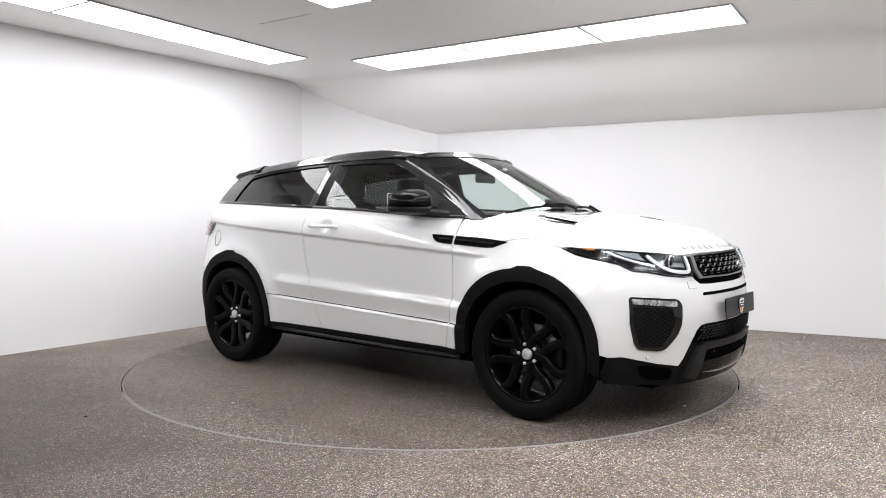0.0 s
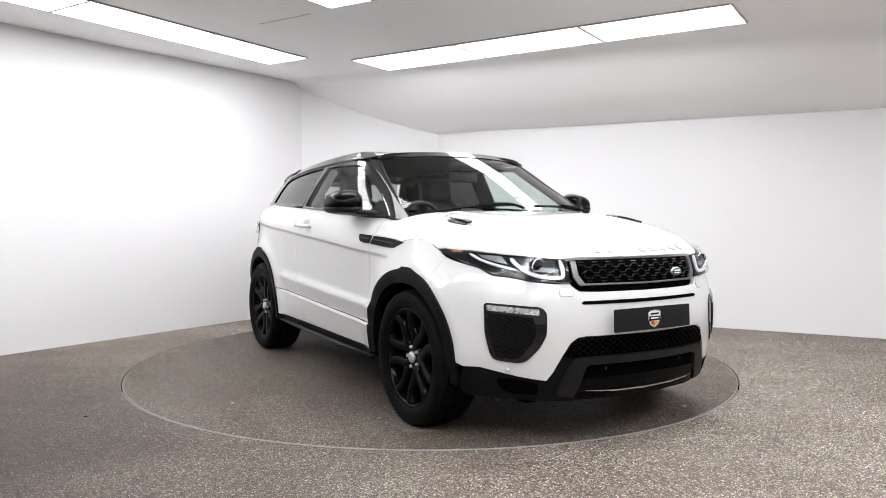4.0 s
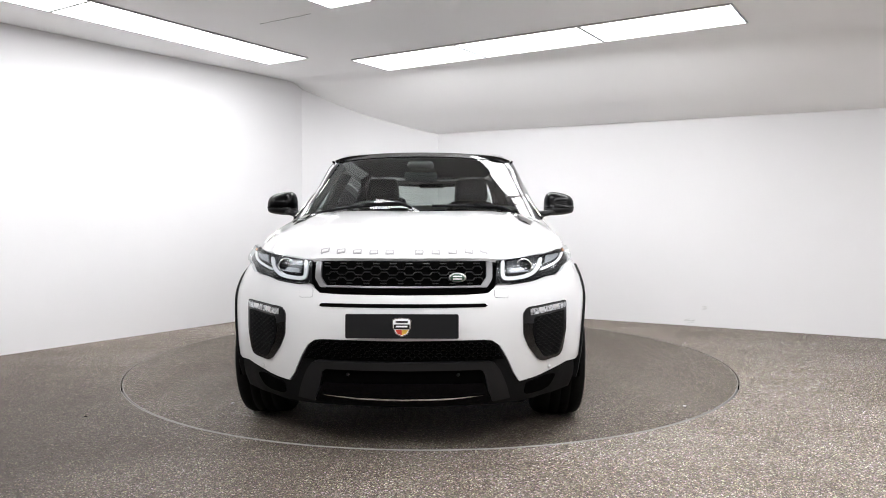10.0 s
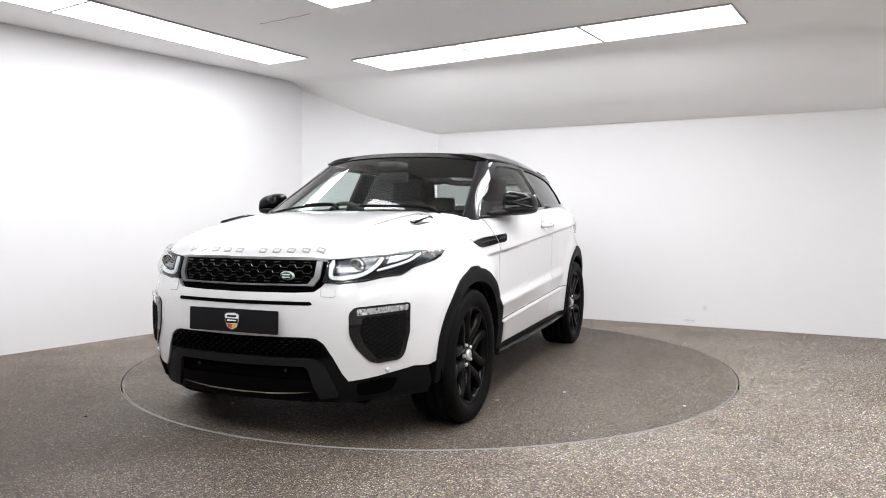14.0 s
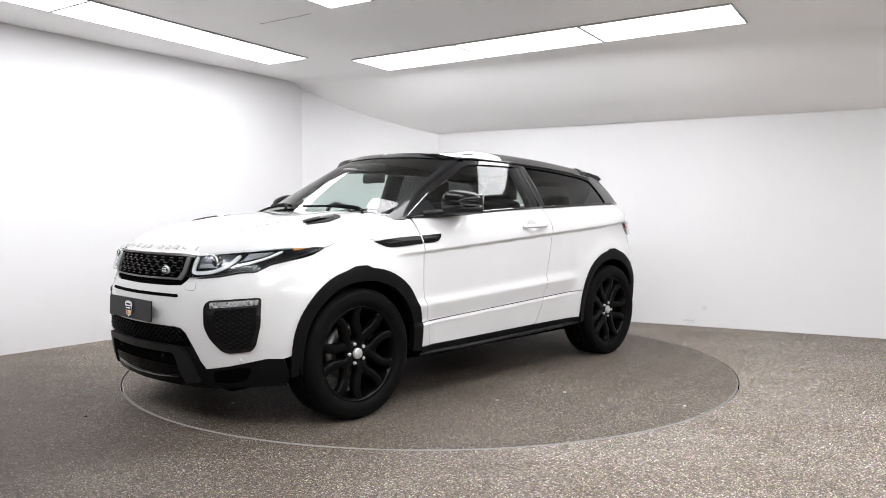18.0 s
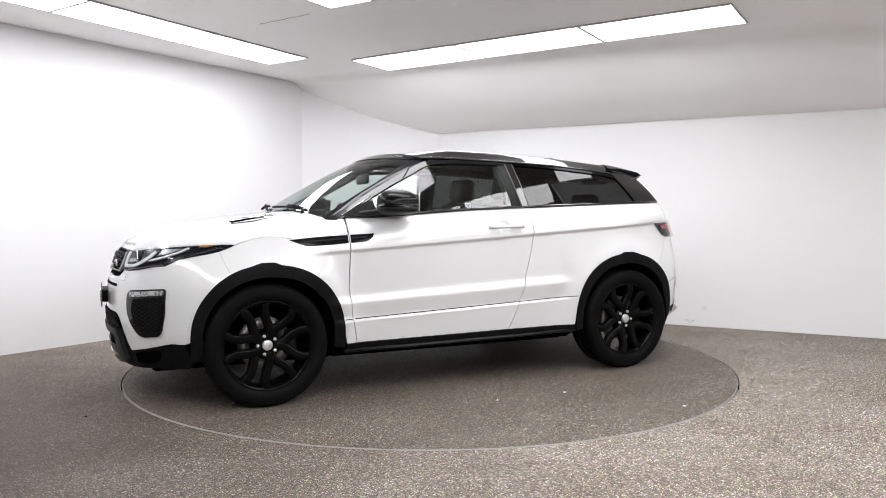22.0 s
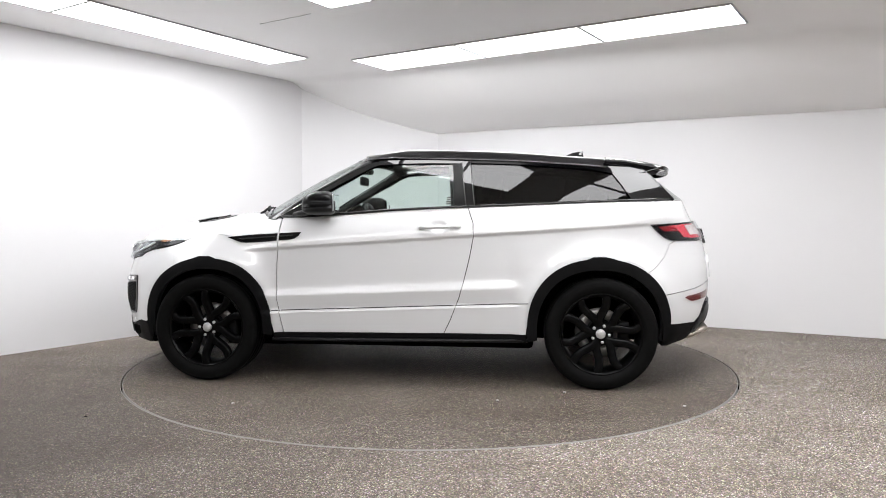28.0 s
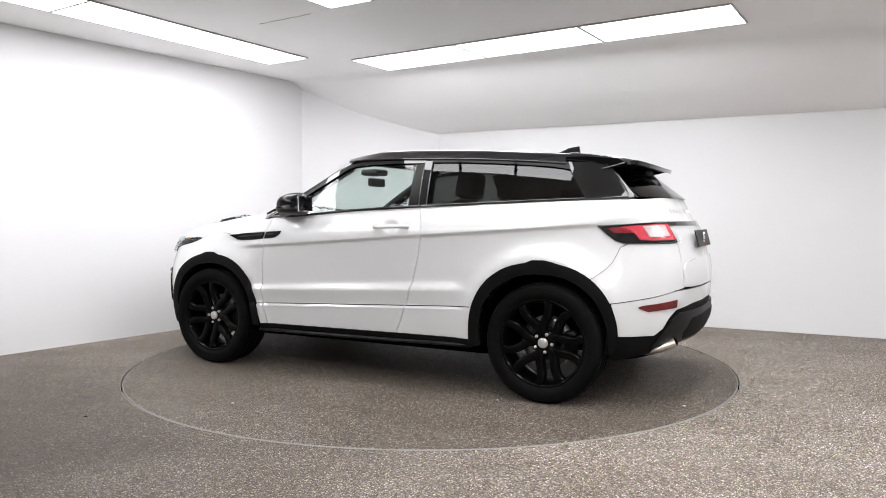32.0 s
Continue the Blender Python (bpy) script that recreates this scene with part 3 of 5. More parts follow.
def roof(x, y):
    """A nearly flat top with a steep shoulder, softer towards the windscreen."""
    a = min(abs(y) / RAIL_Y(x), 1.06)
    t = (a - 0.885) / 0.115
    shoulder = 0.5 * (t + math.sqrt(t * t + 0.035)) / 1.00868
    k = sstep(-0.05, 0.28, x)
    drop = shoulder * (1 - k) + a ** 6 * k
    return (x, y, ROOF_Z(x) - (ROOF_Z(x) - RAIL_Z(x) - 0.004) * drop)


WS_MID = spline([(1.10, 1.22), (1.165, 1.125), (1.325, 0.865), (1.44, 0.655), (1.545, 0.43), (1.60, 0.30)])
WS_EDGE = spline([(1.06, 1.02), (1.11, 0.945), (1.17, 0.835), (1.265, 0.675), (1.35, 0.525), (1.44, 0.37), (1.505, 0.27), (1.56, 0.17)])
WS_Y = spline([(1.06, 0.775), (1.11, 0.758), (1.20, 0.728), (1.30, 0.694), (1.40, 0.658), (1.505, 0.618), (1.56, 0.60)])


def windscreen(y, z):
    a = y / WS_Y(z)
    return (WS_EDGE(z) + (WS_MID(z) - WS_EDGE(z)) * (1 - a * a), y, z)


def tail_glass(y, z):
    x = float(np.interp(z, [1.20, 1.24, 1.45, 1.55], [-2.01, -1.985, -1.715, -1.58]))
    return (x + 0.17 * (abs(y) / 0.64) ** 2.5, y, z)


def arch_line(cx, cz, rx, rz, a0, a1, n=22, tab=0.0):
    """Points on a wheel arch, from angle a0 to a1 (degrees, 90 on top)."""
    out = []
    for i in range(n + 1):
        a = radians(a0 + (a1 - a0) * i / n)
        c, s = math.cos(a), math.sin(a)
        p = 2.25
        r = (abs(c / rx) ** p + abs(s / rz) ** p) ** (-1 / p)
        x = cx + r * c
        z = cz + r * s
        out.append((x, z))
    return out


F_ARCH = (1.312, 0.372, 0.452, 0.468)
R_ARCH = (-1.318, 0.385, 0.464, 0.468)


def both(name, outline, fmap, material, step=0.04, depth=0.02, offset=0.0, label="", parent=None, stepv=None, cuts=()):
    """A panel and its mirrored twin."""
    return [part(name, sheet(outline, fmap, step, depth, s, offset, stepv, cuts), material, parent or car, label) for s in (1, -1)]


def whole_front(half):
    """A full outline across the nose from its half, which starts and ends on the middle line."""
    return half + [(2 * UEND - u, z) for u, z in half[::-1]]


def whole_rear(half):
    return half + [(-u, z) for u, z in half[::-1]]


def side(pts):
    return [(sx(x), z) for x, z in pts]


GAP = 0.0026
# lines along which the flank is folded
FOLDS = ([(sx(0.43), 0.503 + d, -0.041) for d in (-0.020, -0.006, 0.002)] + [(sx(0.43), 0.612 + d, -0.043) for d in (-0.012, 0.0)]
         + [(sx(0.43), 0.650 + d, -0.052) for d in (0.0, 0.02)] + [(sx(0.818), 0.912 + d, -0.0672) for d in (-0.022, -0.006, 0.002, 0.012)])
# --- flank panels ---
front_arch = arch_line(*F_ARCH, -4, 184)
SPLIT = (1.54, 0.783)
rear_arch = arch_line(*R_ARCH, -4, 184)
SPLIT_R = (-1.605, 0.752)
door_front = [(0.818, 1.116), (0.820, 1.014), (0.818, 0.912), (0.826, 0.80), (0.828, 0.685), (0.820, 0.56), (0.807, 0.477), (0.781, 0.345)]
door_rear = [(-0.309, 0.356), (-0.350, 0.44), (-0.383, 0.525), (-0.412, 0.60), (-0.437, 0.694), (-0.462, 0.79), (-0.482, 0.88), (-0.502, 0.991), (-0.500, 1.083), (-0.463, 1.184)]
shut_line = [(x, SHUT_Z(x)) for x in (0.834, 0.92, 1.0, 1.1, 1.16, 1.19, 1.21, 1.23, 1.26, 1.30, 1.34, 1.38, 1.42, 1.46, 1.50)]

fender = [(x + GAP, z) for x, z in door_front[1:]] + [(0.845, 0.342)] + [p for p in front_arch[::-1] if 0.345 < p[1] and (p[0] < 1.54)] + [SPLIT, (1.60, 0.921)] + shut_line[::-1]
both("front_fender", side(fender), body, PAINT, cuts=FOLDS, label="white front fender over the wheel")
door = [(x - GAP, z) for x, z in door_front[::-1]] + [(x, BELT_Z(x) - 0.004) for x in (0.70, 0.594, 0.44, 0.25, 0.06, -0.12, -0.30)] + [(x + GAP, z) for x, z in door_rear[::-1]]


def door_skin(u, z):
    """The flank with the grip dish behind the handle."""
    x, y, z = body(u, z)
    k = (((x + 0.272) / 0.052) ** 2 + ((z - 1.060) / 0.034) ** 2) ** 2
    return (x, y - 0.020 * math.exp(-k), z)


doors = both("door", side(door), door_skin, PAINT, step=0.022, stepv=0.016, cuts=FOLDS, label="long white front door")
quarter = ([(x - GAP, z) for x, z in door_rear] + [(x, BELT_Z(x) - 0.004) for x in (-0.69, -0.9, -1.06, -1.25, -1.43, -1.6, -1.75)] + [(-1.85, 1.232)])
quarter = side(quarter) + [(ry(0.72) + 0.004, 1.228), (ry(0.66) + 0.004, 1.19), (ry(0.61) + 0.004, 1.15), (ry(0.60) + 0.004, 1.096), (ry(0.70) + 0.004, 1.02)] + side([(-1.83, 0.97), (-1.783, 0.948), (-1.762, 0.905), (-1.737, 0.862), (-1.700, 0.822), (-1.655, 0.785), SPLIT_R] + [p for p in rear_arch[::-1] if p[1] > 0.36 and p[0] > -1.60] + [(-0.846, 0.358)])
both("rear_quarter_panel", quarter, body, PAINT, cuts=FOLDS, label="white rear quarter panel")
rear_side = [(SPLIT_R[0] - 0.002, SPLIT_R[1] - 0.002), (-1.657, 0.7825), (-1.702, 0.8195), (-1.7395, 0.8600), (-1.7645, 0.904), (-1.7855, 0.946), (-1.835, 0.966)]
rear_side = side(rear_side) + [(ry(0.535), 0.966), (ry(0.535), 0.70), (ry(0.62), 0.690)] + side([(-1.95, 0.660), (-1.745, 0.626)] + [p for p in rear_arch if -1.745 < p[0] < -1.612 and p[1] > 0.6][::-1])
both("rear_corner_panel", rear_side, body, PAINT)
bumper_r = side([(-1.783, 0.432)] + [p for p in rear_arch if p[0] < -1.74 and p[1] > 0.43][::-1] + [(-1.74, 0.620), (-1.95, 0.654)]) + [(ry(0.62), 0.684), (ry(0.5), 0.688), (ry(0.25), 0.690), (0.0, 0.690), (0.0, 0.605), (ry(0.40), 0.600), (ry(0.60), 0.575), (ry(0.66), 0.53), (ry(0.70), 0.47), (ry(0.74), 0.432)] + side([(-1.90, 0.432)])
k = [i for i, p in enumerate(bumper_r) if p[0] == 0.0]
part("rear_bumper", sheet(whole_rear(bumper_r[k[1]:] + bumper_r[:k[0] + 1]), body, 0.04, 0.02), PAINT, car, "white upper skin of the rear bumper")

# --- nose ---
bump_f = ([(fy(0.0), 0.758), (fy(0.30), 0.760), (fy(0.40), 0.765), (fy(0.435), 0.79), (fy(0.45), 0.808), uz(0.506, 0.801), uz(0.616, 0.813), uz(0.690, 0.832), uz(0.748, 0.837), uz(0.783, 0.873), uz(0.816, 0.889)]
          + side([(1.66, 0.908), (1.6015, 0.9203), (1.5416, 0.7823)]) + side([p for p in front_arch if p[0] > 1.54 and p[1] > 0.395][::-1])
          + [(sx(1.80), 0.395), (fy(0.81), 0.397), (fy(0.68), 0.358), (fy(0.562), 0.337), (fy(0.53), 0.38), (fy(0.49), 0.46), (fy(0.455), 0.520), (fy(0.42), 0.545), (fy(0.38), 0.550), (fy(0.0), 0.547)])
part("front_bumper", sheet(whole_front(bump_f), body, 0.03, 0.02), PAINT, car, "white front bumper skin")

# --- bonnet ---
edge = [(x, body(sx(x), SHUT_Z(x))[1] - 0.003) for x in (0.826, 0.95, 1.05, 1.15, 1.25, 1.35, 1.45, 1.53)]
tipx = [(1.60, 0.815), (1.70, 0.782), (1.80, 0.735), (1.88, 0.682), (1.95, 0.612), (2.00, 0.545), (2.040, 0.45), (2.065, 0.33), (2.078, 0.20), (2.084, 0.08)]
rim = edge + tipx
cowl = [(1.105, 0.0), (1.10, 0.20), (1.075, 0.42), (1.02, 0.60), (0.965, 0.72), (0.91, 0.770), (0.826, 0.795)]
hood = rim + [(x, -y) for x, y in rim[::-1]] + [(x, -y) for x, y in cowl[::-1]] + cowl[1:]
part("bonnet", sheet(hood, bonnet, 0.019, 0.018), PAINT, car, "white clamshell bonnet")

# --- tail gate ---
gate = [(-ry(0.53), 0.966), (-ry(0.53), 0.705), (-ry(0.40), 0.700), (0.0, 0.698), (ry(0.40), 0.700), (ry(0.53), 0.705), (ry(0.53), 0.966), (ry(0.56), 1.09), (ry(0.60), 1.095), (ry(0.61), 1.15), (ry(0.66), 1.19), (ry(0.72), 1.228), (ry(0.40), 1.240),
        (0.0, 1.245), (-ry(0.40), 1.240), (-ry(0.72), 1.228), (-ry(0.66), 1.19), (-ry(0.61), 1.15), (-ry(0.60), 1.095), (-ry(0.56), 1.09)]
part("tailgate", sheet(gate, body, 0.04, 0.02), PAINT, car, "white tailgate")

# --- dark core behind the skins ---
belt_run = [(sx(x), BELT_Z(x) - 0.02) for x in (0.80, 0.4, 0.0, -0.4, -0.8, -1.2, -1.6)]
shell = ([(0.0, 0.26), (0.0, 1.20), (ry(0.6), 1.20)] + belt_run[::-1] + side([(0.84, 1.0), (1.0, 0.99), (1.20, 0.975), (1.3, 0.985), (1.42, 0.97), (1.5, 0.94)]) + [(fy(0.75), 0.93), (fy(0.5), 0.90), (UEND, 0.90), (UEND, 0.22), (fy(0.6), 0.24)]
         + side([(1.80, 0.26)] + [p for p in arch_line(1.312, 0.372, 0.44, 0.455, -10, 190) if p[1] > 0.27] + [(0.80, 0.26), (-0.80, 0.26)] + [p for p in arch_line(-1.318, 0.385, 0.452, 0.456, -10, 190) if p[1] > 0.29] + [(-1.82, 0.27)]))
both("inner_shell", shell, body, DARK, step=0.06, depth=0.0, offset=-0.022)

# --- black cladding ---
def arch_trim(name, spec, a0, a1, tabx):
    outer = arch_line(*spec, a0, a1, 40)
    out2 = []
    for x, z in outer:
        bump = 0.013 * (sstep(tabx[0] - 0.012, tabx[0] + 0.012, x) * (1 - sstep(tabx[1] - 0.012, tabx[1] + 0.012, x))) * (z > 0.7)
        out2.append((x, z + bump))
    inner = arch_line(spec[0], spec[1], spec[2] - 0.062, spec[3] - 0.070, a0, a1, 40)
    return both(name, side(out2 + inner[::-1]), body, PLASTIC, step=0.03, depth=0.05, offset=0.012, label="black plastic wheel arch trim")


arch_trim("front_arch_trim", F_ARCH, -10, 186, (1.27, 1.405))
arch_trim("rear_arch_trim", R_ARCH, -9, 188, (-1.395, -1.255))
sill = [(0.845, 0.338), (0.30, 0.346), (-0.30, 0.352), (-0.848, 0.355), (-0.848, 0.300), (-0.30, 0.292), (0.30, 0.286), (0.85, 0.280)]
both("sill_trim", side(sill), body, PLASTIC, step=0.05, depth=0.08, offset=0.004, label="black plastic sill trim")
for s in (1, -1):
    part("sill_step", tube([(0.86, 0.905 * s, 0.296), (0.4, 0.925 * s, 0.300), (-0.4, 0.925 * s, 0.308), (-0.86, 0.91 * s, 0.314)], 0.020, 10, 0.55), GREYPL, car, "dark grey ribbed sill edge")
low_f = [(UEND, 0.545), (fy(0.38), 0.546), (fy(0.42), 0.541), (fy(0.452), 0.518), (fy(0.487), 0.458), (fy(0.527), 0.378), (fy(0.56), 0.333), (fy(0.68), 0.354), (fy(0.81), 0.393)] + side([(1.80, 0.391), (1.765, 0.30), (1.78, 0.245)]) + [(fy(0.70), 0.235), (fy(0.5), 0.222), (UEND, 0.215)]
part("lower_bumper", sheet(whole_front(low_f), body, 0.04, 0.10, 1, -0.006), PLASTIC, car, "black plastic lower front bumper")
low_r = side([(-1.775, 0.428), (-1.90, 0.428)]) + [(ry(0.74), 0.428), (ry(0.70), 0.466), (ry(0.66), 0.526), (ry(0.60), 0.571), (ry(0.40), 0.596), (0.0, 0.60), (0.0, 0.36), (ry(0.5), 0.345), (ry(0.72), 0.305)] + side([(-1.83, 0.280), (-1.765, 0.29)])
k = [i for i, p in enumerate(low_r) if p[0] == 0.0]
part("rear_lower_bumper", sheet(whole_rear(low_r[k[1]:] + low_r[:k[0] + 1]), body, 0.04, 0.08, 1, -0.006), PLASTIC, car, "black plastic lower rear bumper")


# --- wheel wells and floor pan ---
def well(cx, cz, s):
    bm = bmesh.new()
    n = 24
    rings = []
    for y in (0.90, 0.62):
        rings.append([bm.verts.new((cx + 0.405 * math.cos(math.pi * (i / n * 1.14 - 0.07)), y * s, cz + 0.41 * math.sin(math.pi * (i / n * 1.14 - 0.07)))) for i in range(n + 1)])
    for i in range(n):
        bm.faces.new((rings[0][i], rings[0][i + 1], rings[1][i + 1], rings[1][i]))
    bm.faces.new(rings[1])
    part("wheel_well", bm, DARK, car, "black wheel well liner")


for s in (1, -1):
    well(1.315, 0.375, s)
    well(-1.32, 0.385, s)
bm = bmesh.new()
box(bm, -0.90, 0.90, -0.72, 0.72, 0.225, 0.32, 0.03)
box(bm, -1.82, -0.85, -0.60, 0.60, 0.28, 0.36, 0.02)
box(bm, 0.85, 1.95, -0.60, 0.60, 0.20, 0.32, 0.03)
part("floor_pan", bm, DARK, car, "black underside")


# ---------------- greenhouse ----------------
ROOF_EDGE = [(0.335, 0.0), (0.333, 0.10), (0.328, 0.22), (0.320, 0.34), (0.306, 0.45), (0.290, 0.53), (0.268, 0.595), (0.240, 0.632), (0.0, 0.657), (-0.25, 0.665), (-0.5, 0.668), (-0.75, 0.667), (-1.0, 0.661), (-1.2, 0.650), (-1.40, 0.632), (-1.42, 0.0)]
part("roof", sheet(ROOF_EDGE + [(x, -y) for x, y in ROOF_EDGE[-2:0:-1]], roof, 0.08, 0.02, stepv=0.025), GLOSS, car, "gloss black roof panel")
part("windscreen", sheet([(-0.74, 1.105), (-0.62, 1.122), (-0.40, 1.145), (0.0, 1.158), (0.40, 1.145), (0.62, 1.122), (0.74, 1.105), (0.715, 1.20), (0.68, 1.30), (0.645, 1.40), (0.605, 1.505), (0.588, 1.534), (0.50, 1.549), (0.40, 1.556), (0.20, 1.563), (0.0, 1.565), (-0.20, 1.563), (-0.40, 1.556), (-0.50, 1.549), (-0.588, 1.534), (-0.605, 1.505), (-0.645, 1.40), (-0.68, 1.30), (-0.715, 1.20)], windscreen, 0.05), SCREEN, car, "clear laminated windscreen")
TOPLINE = spline([(0.0, 1.569), (0.20, 1.567), (0.40, 1.560), (0.50, 1.553), (0.61, 1.536)])
ys = [-0.59 + 0.059 * i for i in range(21)]
part("screen_band", sheet([(y, TOPLINE(abs(y)) - 0.030) for y in ys] + [(y, TOPLINE(abs(y)) + 0.004) for y in ys[::-1]], windscreen, 0.05, 0.010, 1, 0.004), GLOSS, car, "black band along the top of the windscreen")
SURROUND = spline([(1.10, 0.872), (1.118, 0.86), (1.165, 0.80), (1.262, 0.66), (1.352, 0.50), (1.448, 0.33), (1.497, 0.22), (1.52, 0.16)])


def pillar(w, z):
    a = Vector(windscreen(WS_Y(z) * 0.945, z + 0.012))
    b = Vector(glass_side(SURROUND(z), z))
    p = a.lerp(b, w)
    return tuple(p + Vector((0.35, 0.9, 0.3)) * (0.007 * math.sin(math.pi * min(max(w, 0), 1)) + 0.004))


for s in (1, -1):
    # front roof pillars
    part("front_pillar", sheet([(0.0, 1.088), (1.0, 1.108), (1.0, 1.20), (1.0, 1.30), (1.0, 1.40), (1.0, 1.512), (0.0, 1.530), (0.0, 1.40), (0.0, 1.30), (0.0, 1.20)], pillar, 0.125, 0.015, s, 0.0, 0.04), PILLARBLK, car, "black front pillar")
    path = [(x, (RAIL_Y(x) + 0.004) * s, RAIL_Z(x) + 0.002) for x in (0.235, 0.16, 0.08, -0.1, -0.4, -0.8, -1.15, -1.38)]
    part("roof_rail", tube(path, 0.008, 8), GLOSS, car, "thin gloss black roof gutter trim")
win = [(0.765, 1.126), (0.69, 1.195), (0.61, 1.252), (0.455, 1.338), (0.30, 1.418), (0.235, 1.455), (0.17, 1.478), (0.0, 1.489), (-0.20, 1.490), (-0.405, 1.487), (-0.445, 1.192), (-0.25, 1.184), (0.06, 1.170), (0.44, 1.142), (0.60, 1.131)]
for d, s in zip(doors, (1, -1)):
    part("door_window", sheet(win, glass_side, 0.06, 0.0, s, -0.008), CLEARGLASS, d, "clear greenish door window")
    part("window_surround", sheet([(0.86, 1.118), (0.80, 1.165), (0.66, 1.262), (0.50, 1.352), (0.33, 1.448), (0.22, 1.497), (0.10, 1.512), (-0.20, 1.514), (-0.425, 1.508), (-0.405, 1.487), (-0.20, 1.490), (0.0, 1.489), (0.17, 1.478), (0.235, 1.455), (0.30, 1.418), (0.455, 1.338), (0.61, 1.252), (0.69, 1.195), (0.775, 1.122)], glass_side, 0.05, 0.02, s, 0.002), GLOSS, d, "gloss black window surround")
    part("pillar_cover", sheet([(-0.408, 1.500), (-0.462, 1.500), (-0.502, 1.190), (-0.452, 1.190)], glass_side, 0.05, 0.012, s, 0.004), GLOSS, d, "gloss black pillar cover")
    for (xa, xb) in ((-0.406, -0.450), (-0.465, -0.506)):
        part("pillar_edge", tube([(x, (glass_side(x, z)[1] + 0.005) * s, z) for x, z in ((xa, 1.498), ((xa + xb) / 2, 1.345), (xb, 1.192))], 0.0032, 5), GRILLEGREY, d, "thin grey seal edge")
    part("belt_trim", tube([(x, (BELT_Y(x) + 0.004) * s, BELT_Z(x) + 0.006) for x in (0.82, 0.6, 0.44, 0.25, 0.06, -0.2, -0.46)], 0.010, 6), GLOSS, d, "gloss black waist trim")
    part("sail_panel", sheet([(0.84, 1.124), (0.70, 1.205), (0.615, 1.23), (0.60, 1.133)], glass_side, 0.05, 0.015, s, 0.003), PLASTIC, d, "black mirror base panel")
    part("mirror_frame_trim", tube([(x, glass_side(x, z)[1] * s + 0.006 * s, z) for x, z in ((0.84, 1.130), (0.70, 1.212), (0.60, 1.272))], 0.004, 5), CHROME, d, "thin bright trim")
for k, (dx, dz, w) in enumerate(((0, 0, 0.030), (0, 0.014, 0.030), (0.004, 0.028, 0.022), (0, 0.042, 0.030))):
    x0, z0 = -0.345 + dx, 1.212 + dz
    part("window_bar", sheet([(x0, z0), (x0 + w, z0), (x0 + w, z0 + 0.008), (x0, z0 + 0.008)], glass_side, 0.05, 0.0, 1, -0.012), GRILLEGREY, doors[0], "small pale bar on the door window")
for s in (1, -1):
    for x0, x1, owner in ((0.795, -0.372, doors[0 if s > 0 else 1]), (-0.385, -0.862, car), (0.860, 0.815, car)):
        run = [(x0 + (x1 - x0) * i / 10) for i in range(11)]
        pts = [body(sx(x), 0.5085 + (0.43 - x) * 0.041) for x in run]
        part("moulding_gap", tube([(x, (y + 0.0015) * s, z) for x, y, z in pts], 0.0028, 6), GREYPL, owner)
qwin = [(-0.508, 1.196), (-0.470, 1.486), (-0.70, 1.480), (-0.90, 1.468), (-1.15, 1.450), (-1.30, 1.436), (-1.415, 1.415), (-1.47, 1.34), (-1.535, 1.238), (-1.25, 1.226), (-0.9, 1.212)]
both("quarter_window", qwin, glass_side, PRIVACY, 0.06, 0.0, -0.006, "dark privacy glass rear side window")
both("roof_side_panel", [(-0.46, 1.489), (-0.70, 1.482), (-0.90, 1.470), (-1.15, 1.452), (-1.30, 1.438), (-1.42, 1.416), (-1.40, 1.460), (-1.15, 1.478), (-0.9, 1.496), (-0.46, 1.512)], glass_side, PIANO, 0.05, 0.012, 0.003)
CORNER_X = spline([(1.225, -1.795), (1.30, -1.750), (1.395, -1.675), (1.46, -1.60)])
CORNER_Y = spline([(1.225, 0.618), (1.30, 0.598), (1.44, 0.548)])


def rear_corner(w, z):
    """The rounded turn from the side pillar to the tailgate glass."""
    p = Vector(glass_side(CORNER_X(z), z)).lerp(Vector(tail_glass(CORNER_Y(z), z)), w)
    return tuple(p + Vector((-0.62, 0.75, 0.2)) * (0.024 * math.sin(math.pi * min(max(w, 0.0), 1.0)) + 0.003))


both("rear_pillar", [(-1.395, 1.466), (-1.418, 1.418), (-1.475, 1.34), (-1.54, 1.236), (-1.68, 1.238)] + [(CORNER_X(z), z) for z in (1.240, 1.27, 1.30, 1.35, 1.395, 1.43, 1.455)] + [(-1.50, 1.462)], glass_side, GLOSS, 0.05, 0.02, 0.003, "gloss black rear pillar")
zs = [1.238, 1.27, 1.30, 1.34, 1.38, 1.42, 1.45]
both("rear_corner_pillar", [(0.0, z) for z in zs] + [(1.0, z) for z in zs[::-1]], rear_corner, GLOSS, 0.14, 0.015, 0.0, "gloss black pillar turning to the tailgate glass", stepv=0.03)
for s in (1, -1):
    part("belt_trim", tube([(x, (BELT_Y(x) + 0.004) * s, BELT_Z(x) + 0.006) for x in (-0.47, -0.7, -0.95, -1.2, -1.45, -1.65, -1.79)], 0.010, 6), GLOSS, car, "gloss black waist trim")
part("tailgate_window", sheet([(-0.60, 1.244), (0.60, 1.244), (0.585, 1.30), (0.53, 1.435), (-0.53, 1.435), (-0.585, 1.30)], tail_glass, 0.06, 0.0), REARGLASS, car, "dark privacy glass tailgate window")


